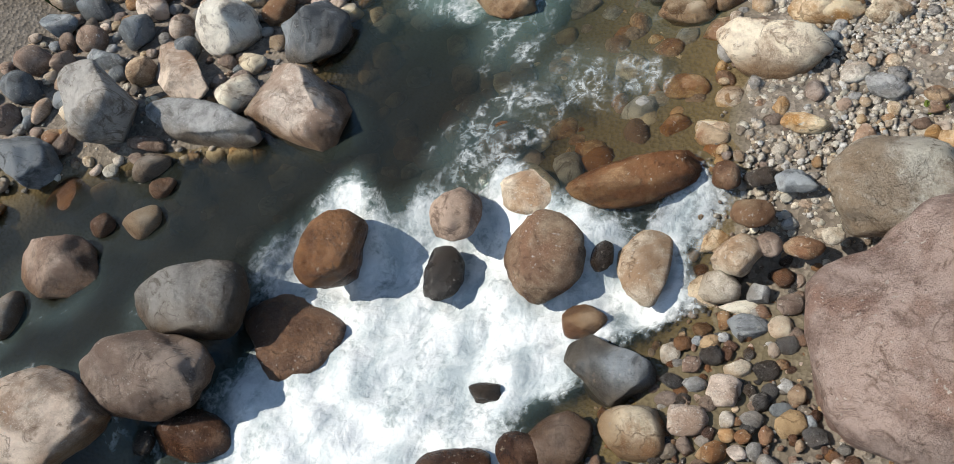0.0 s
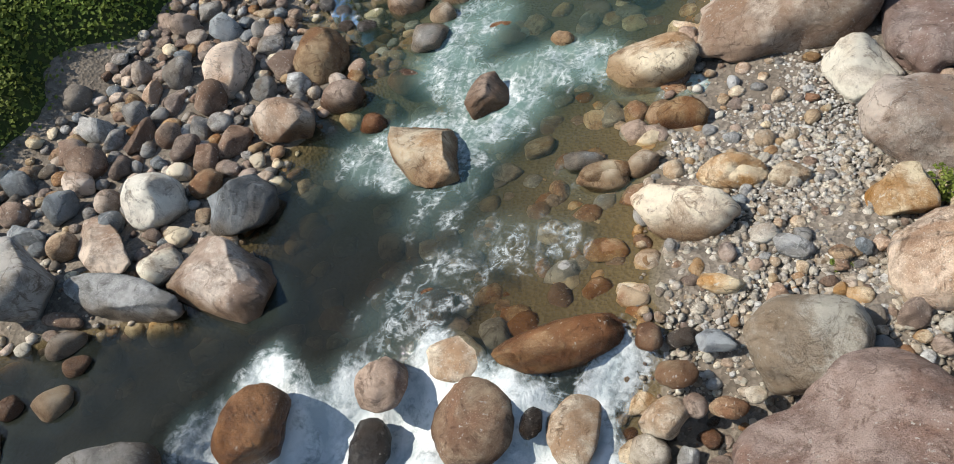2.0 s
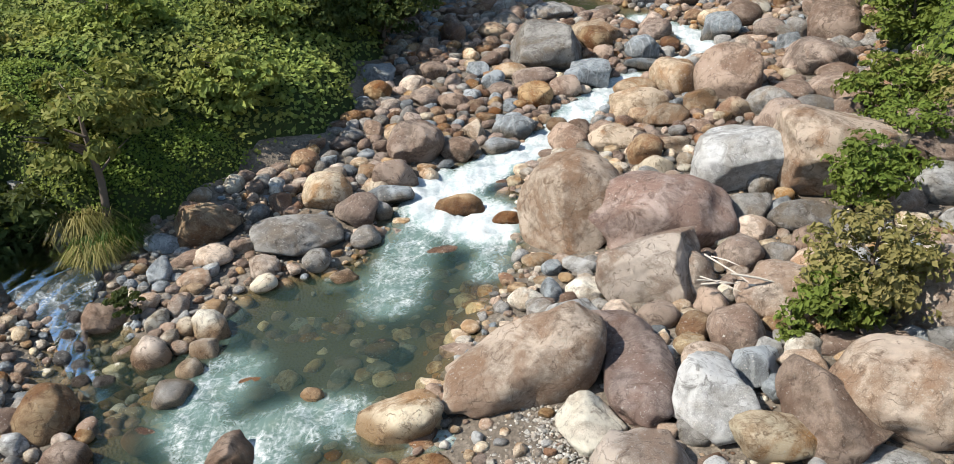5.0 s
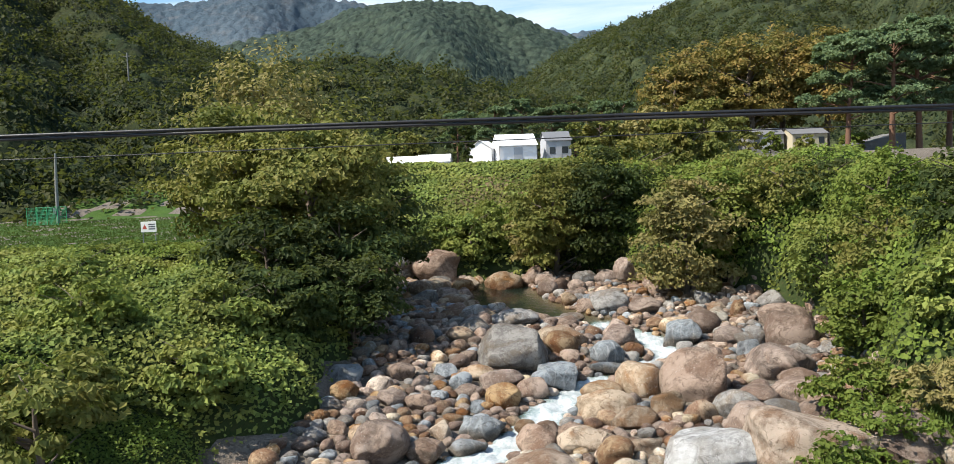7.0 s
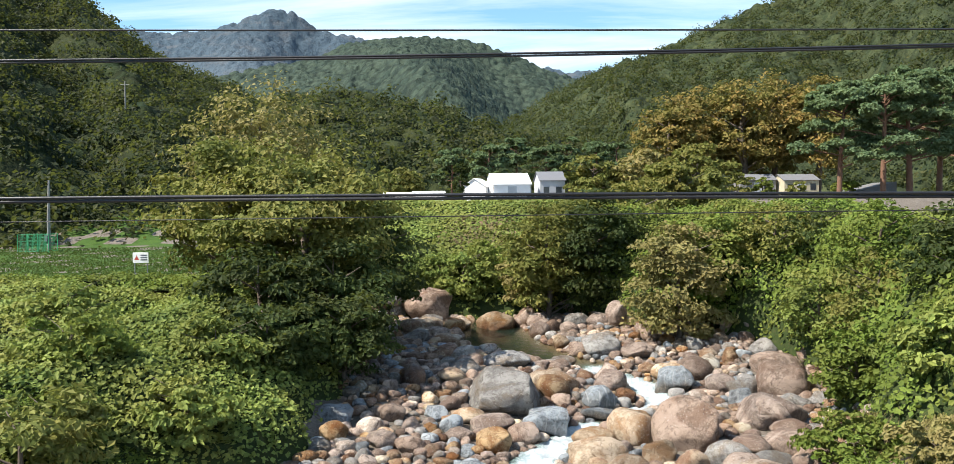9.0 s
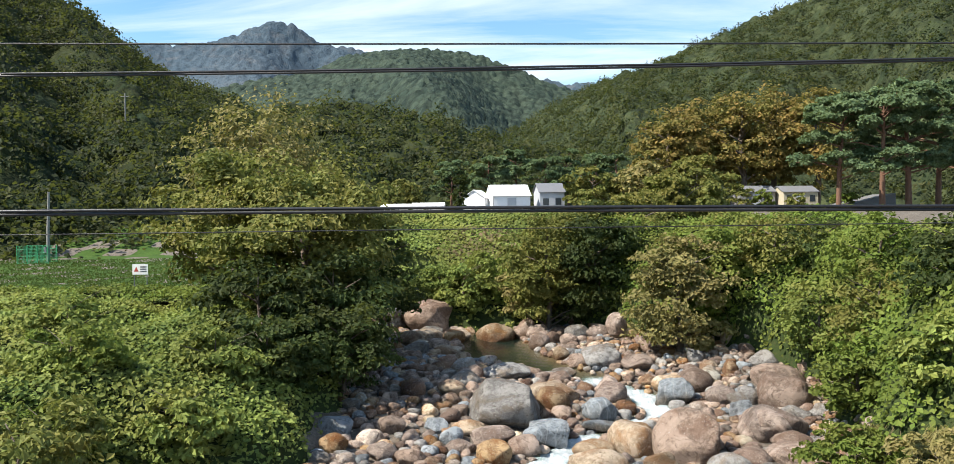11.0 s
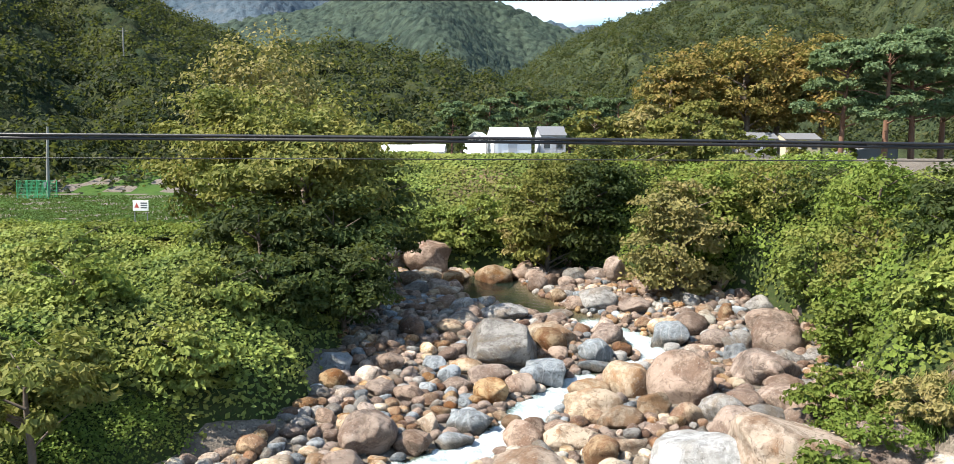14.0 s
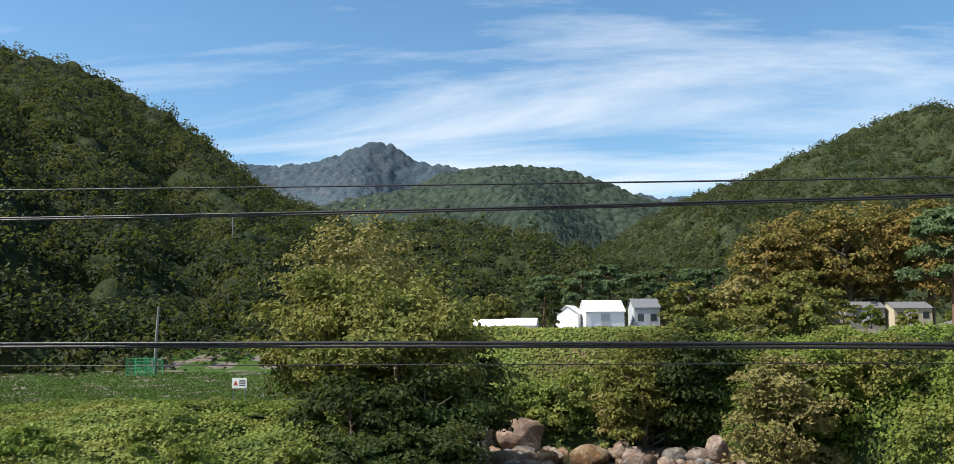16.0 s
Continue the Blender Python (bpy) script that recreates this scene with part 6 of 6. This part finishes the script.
def wood_cover(name, hill_ob, count, r0, r1, size, leaves, tones, label, seed, west=-90, east=90):
    """Crowns of small leaves all over a wooded hill."""
    rng = np.random.default_rng(seed)
    me = hill_ob.data
    co = np.empty(len(me.vertices) * 3)
    me.vertices.foreach_get("co", co)
    co = co.reshape(-1, 3)
    bearing = np.degrees(np.arctan2(co[:, 0], co[:, 1]))
    co = co[(bearing > west) & (bearing < east)]
    pick = co[rng.integers(0, len(co), count)] + rng.normal(size=(count, 3)) * (1.5, 1.5, 0)
    for t, tone in enumerate(tones):
        mine = pick[t::len(tones)]
        k = np.repeat(np.arange(len(mine)), leaves)
        rad = rng.uniform(r0, r1, len(mine))
        o = ball_points(len(k), rng)
        o[:, 2] = np.abs(o[:, 2]) * 1.1 - 0.25
        tall = rng.uniform(0.8, 1.4, len(mine))
        p = mine[k] + o * (rad[k] * rng.uniform(0.6, 1.08, len(k)))[:, None] * np.stack([np.ones(len(k)), np.ones(len(k)), tall[k]], -1)
        q = leaf_quads(p, o + (0, 0, 0.5), size, rng, 0.2, 0.8)
        tagged(new(name, leaf_mesh(name, q, tone)), label, "woods", kind="stuff")


for o in list(scene.objects):
    if o.name == "hill_left":
        # mostly dark leaves, the slope's shade put into their colour
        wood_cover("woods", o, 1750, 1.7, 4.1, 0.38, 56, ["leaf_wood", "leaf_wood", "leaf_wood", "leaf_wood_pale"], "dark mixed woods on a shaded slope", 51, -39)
    elif o.name == "hill_low":
        wood_cover("woods", o, 440, 2.4, 4.8, 0.45, 64, ["leaf_wood", "leaf_wood_pale"], "mixed green woods on a low rise", 52)
    elif o.name == "hill_right":
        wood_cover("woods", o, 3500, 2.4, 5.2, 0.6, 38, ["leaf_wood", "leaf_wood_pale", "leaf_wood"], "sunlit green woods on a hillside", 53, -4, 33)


# ---- cables in front of the view ----
def cable(name, x0, z0, zm, x1, z1, y, r, label, strands=1):
    root = new(name, None)
    root.location = (0, y, zm)
    tagged(root, label, "cable", group="overhead cables")
    for k in range(strands):
        pts = []
        for i in range(41):
            u = i / 40
            x = x0 + (x1 - x0) * u
            base = z0 + (z1 - z0) * u
            sag = (zm - (z0 + z1) / 2) * 4 * u * (1 - u)
            tw = k * math.pi + x * 2.2
            off = 0 if strands == 1 else r * 1.02
            pts.append((x, off * math.sin(tw) * 0.5, base + sag - zm + off * (1 if k else -1)))
        child("strand", tubes_mesh("strand", [(pts, [r] * len(pts))], "cable_rubber", 8), root)
    return root


CY = 5.95
cable("cable", -9, 10.16, 10.165, 9, 10.05, CY, 0.0115, "thick black twin overhead cable", 2)
cable("cable", -9, 11.18, 11.11, 9, 11.24, CY, 0.0075, "black twin overhead cable", 2)
cable("cable", -9, 11.42, 11.285, 9, 11.21, CY, 0.006, "thin black overhead wire")
cable("cable", -9, 10.02, 10.03, 9, 10.03, CY, 0.0035, "thin black overhead wire")


# ---- built things on the banks and the plateau ----
def box(bm, x0, x1, y0, y1, z0, z1, bevel=0.0):
    m = Matrix.Translation(((x0 + x1) / 2, (y0 + y1) / 2, (z0 + z1) / 2)) @ Matrix.Diagonal((x1 - x0, y1 - y0, z1 - z0, 1))
    made = bmesh.ops.create_cube(bm, size=1, matrix=m)
    if bevel:
        bmesh.ops.bevel(bm, geom=list({e for v in made["verts"] for e in v.link_edges}), offset=bevel, segments=1, affect="EDGES")


def part(name, bm, material, parent, label=""):
    me = bpy.data.meshes.new(name)
    bm.to_mesh(me)
    bm.free()
    me.materials.append(MAT[material])
    return child(name, me, parent, label)


def thing(name, x, y, z, label, category, group="", turn=0):
    root = new(name, None)
    root.matrix_world = pose(x, y, z, 0, 0, turn)
    return tagged(root, label, category, group)


def gable(bm, w, d, z0, z1, over=0.15, thick=0.05):
    """A ridge roof of two slabs over a plan w by d."""
    for s in (-1, 1):
        a = [(-w / 2 - over, s * (d / 2 + over), z0), (w / 2 + over, s * (d / 2 + over), z0), (w / 2 + over, 0, z1), (-w / 2 - over, 0, z1)]
        lo = [bm.verts.new(p) for p in a]
        hi = [bm.verts.new((p[0], p[1], p[2] + thick)) for p in a]
        bm.faces.new(lo[::-1])
        bm.faces.new(hi)
        for i in range(4):
            j = (i + 1) % 4
            bm.faces.new((lo[i], lo[j], hi[j], hi[i]))


def house(name, x, y, z, w, d, hw, hr, wall, roof, label, category, turn=0, windows=0, door=True):
    root = thing(name, x, y, z, label, category, turn=turn)
    bm = bmesh.new()
    box(bm, -w / 2, w / 2, -d / 2, d / 2, -0.4, hw)
    for s in (-1, 1):
        v = [bm.verts.new(p) for p in ((s * w / 2, -d / 2, hw), (s * w / 2, d / 2, hw), (s * w / 2, 0, hr))]
        bm.faces.new(v if s > 0 else v[::-1])
    part("wall", bm, wall, root)
    bm = bmesh.new()
    gable(bm, w, d, hw, hr)
    part("roof", bm, roof, root)
    if door:
        bm = bmesh.new()
        box(bm, -w * 0.12, w * 0.12, -d / 2 - 0.03, -d / 2 + 0.02, 0, min(hw * 0.9, 2.0), 0.01)
        part("door", bm, "canvas_grey", root)
    for k in range(windows):
        cx = -w / 2 + w * (k + 0.5) / windows
        if abs(cx) < w * 0.15 and door:
            continue
        bm = bmesh.new()
        box(bm, cx - 0.35, cx + 0.35, -d / 2 - 0.03, -d / 2 + 0.02, 0.9, 1.7, 0.01)
        part("window", bm, "glass_dark", root)
    return root


def frame_poles(root, w, d, h):
    for sx in (-1, 1):
        me = tubes_mesh("pole", [([(sx * w / 2 * 1.02, -d / 2 - 0.1, -0.3), (sx * w / 2 * 1.02, -d / 2 - 0.1, h)], [0.03, 0.03])], "sign_dark", 6)
        child("pole", me, root)


for nm, x, y, w, d, hw, hr, turn in (("tent", -9.0, 100, 3.4, 3.0, 0.8, 1.65, 4), ("tent", -5.2, 100, 3.6, 3.0, 0.9, 1.75, -4), ("tent", 0.6, 101, 2.6, 2.8, 1.7, 2.7, 70), ("tent", 4.2, 100, 4.4, 3.6, 1.9, 3.25, 12)):
    t = house(nm, x, y, 9.85 if hw < 1 else 10.35, w, d, hw, hr, "canvas_white", "canvas_white", "white canvas ridge tent pitched on the plateau", "tent", turn, 0, True)
    frame_poles(t, w, d, hw)
house("cabin", 9.2, 102, 10.3, 3.0, 3.4, 2.4, 3.5, "canvas_grey", "roof_grey", "small blue-grey cabin with pale roof", "cabin", 8, 2)
house("cabin", 41.0, 108, 10.4, 4.4, 4.0, 2.1, 2.9, "wall_cream", "roof_grey", "cream-walled low house among trees", "house", 3, 3)
house("cabin", 36.0, 109, 10.4, 4.6, 3.4, 2.2, 3.0, "concrete", "roof_grey", "grey shed with metal roof beside trees", "shed", 3, 2)

ramp = thing("ramp", 46.5, 104, 10.2, "grey asphalt ramp rising to the houses", "ramp")
bm = bmesh.new()
v = [bm.verts.new(p) for p in ((-4, -3, -0.4), (4, -3, -0.4), (4, 3, -0.4), (-4, 3, -0.4), (-4, -3, 0.1), (4, -3, 1.9), (4, 3, 1.9), (-4, 3, 0.1))]
for f in ((3, 2, 1, 0), (4, 5, 6, 7), (0, 1, 5, 4), (1, 2, 6, 5), (2, 3, 7, 6), (3, 0, 4, 7)):
    bm.faces.new([v[i] for i in f])
part("slab", bm, "asphalt", ramp)

pole_z = float(height(-43.1, 86.0))
pole_ = thing("utility_pole", -43.1, 86.0, pole_z, "grey concrete utility pole on the meadow", "utility pole")
child("shaft", tubes_mesh("shaft", [([(0, 0, -0.3), (0.05, 0, 3.5), (0.2, 0, 7.2)], [0.19, 0.16, 0.11])], "concrete", 12), pole_)
bm = bmesh.new()
box(bm, -0.28, 0.02, -0.36, -0.14, 1.0, 1.6, 0.02)
part("meter_box", bm, "roof_grey", pole_, "grey metal meter box")

fz = float(height(-43.7, 85.0))
fence = thing("wire_cage", -43.7, 85.0, fz, "green wire mesh enclosure beside a pole", "fence")
for sx in (-1.55, -0.5, 0.5, 1.55):
    for sy in (-0.9, 0.9):
        child("post", tubes_mesh("post", [([(sx, sy, -0.1), (sx, sy, 1.85)], [0.035, 0.035])], "green_wire", 6), fence)
for sy in (-0.9, 0.9):
    for k in range(6):
        child("rail", tubes_mesh("rail", [([(-1.55, sy, 0.1 + 0.34 * k), (1.55, sy, 0.1 + 0.34 * k)], [0.014, 0.014])], "green_wire", 5), fence)
    child("mesh_panel", tubes_mesh("mesh_panel", [([(-1.5 + 0.12 * k, sy, 0.05), (-1.5 + 0.12 * k, sy, 1.82)], [0.020, 0.020]) for k in range(26)], "green_wire", 4), fence)

sz = float(height(-21.9, 56.2))
sign = thing("warning_sign", -21.9, 56.2, sz, "white warning board with red triangle on two posts", "sign")
for sx in (-0.42, 0.42):
    child("post", tubes_mesh("post", [([(sx, 0, -0.1), (sx, 0, 1.9)], [0.03, 0.03])], "roof_grey", 7), sign)
bm = bmesh.new()
box(bm, -0.52, 0.52, -0.06, -0.03, 1.25, 1.95, 0.008)
part("board", bm, "sign_white", sign)
bm = bmesh.new()
v = [bm.verts.new(p) for p in ((-0.42, -0.066, 1.45), (-0.10, -0.066, 1.45), (-0.26, -0.066, 1.78))]
w = [bm.verts.new((p.co.x, p.co.y + 0.005, p.co.z)) for p in v]
bm.faces.new(v)
bm.faces.new(w[::-1])
for i in range(3):
    bm.faces.new((v[i], w[i], w[(i + 1) % 3], v[(i + 1) % 3]))
part("triangle", bm, "sign_red", sign)
for k in range(3):
    bm = bmesh.new()
    box(bm, 0.0, 0.42, -0.068, -0.061, 1.42 + 0.15 * k, 1.50 + 0.15 * k)
    part("lettering", bm, "sign_dark", sign)

# far power poles on the wooded slope
for x, y, z, h in ((-63, 154, 26, 7.0), (-43, 165, 22, 5.0)):
    p = thing("utility_pole", x, y, z, "thin grey pole standing above the woods", "utility pole")
    child("shaft", tubes_mesh("shaft", [([(0, 0, -2), (0, 0, h)], [0.16, 0.1])], "concrete", 8), p)
    child("crossarm", tubes_mesh("crossarm", [([(-0.8, 0, h - 0.6), (0.8, 0, h - 0.6)], [0.06, 0.06])], "concrete", 6), p)

# concrete wall along the side stream
bm = bmesh.new()
pts = [(-13.9, 21.6, 2.3), (-12.7, 20.85, 1.75), (-11.5, 20.15, 0.95)]
for (ax, ay, az), (bx, by, bz) in zip(pts[:-1], pts[1:]):
    q = [bm.verts.new(p) for p in ((ax, ay, 0.3), (bx, by, 0.3), (bx, by, bz), (ax, ay, az), (ax + 0.2, ay + 0.3, 0.3), (bx + 0.2, by + 0.3, 0.3), (bx + 0.2, by + 0.3, bz), (ax + 0.2, ay + 0.3, az))]
    for f in ((0, 1, 2, 3), (5, 4, 7, 6), (3, 2, 6, 7), (1, 5, 6, 2), (4, 0, 3, 7)):
        bm.faces.new([q[i] for i in f])
me = bpy.data.meshes.new("retaining_wall")
bm.to_mesh(me)
bm.free()
me.materials.append(MAT["concrete"])
tagged(new("retaining_wall", me), "stained grey concrete wall beside the side stream", "wall", kind="structure")

# driftwood caught between the boulders
drng = np.random.default_rng(77)
for k in range(7):
    a = drng.uniform(-0.9, 0.2)
    ln = drng.uniform(0.35, 0.75)
    c = np.array([5.0 + drng.normal() * 0.25, 16.6 + drng.normal() * 0.35, 1.25 + 0.05 * k])
    d = np.array([math.cos(a), math.sin(a), drng.uniform(-0.35, 0.1)]) * ln
    r = drng.uniform(0.012, 0.035)
    st = new("driftwood", tubes_mesh("driftwood", [([tuple(-d), tuple(d * 0.1 + (0, 0, 0.03)), tuple(d)], [r, r * 0.9, r * 0.4])], "dry_wood", 7))
    st.location = c
    tagged(st, "bleached driftwood stick lodged between boulders", "driftwood", group="driftwood sticks")
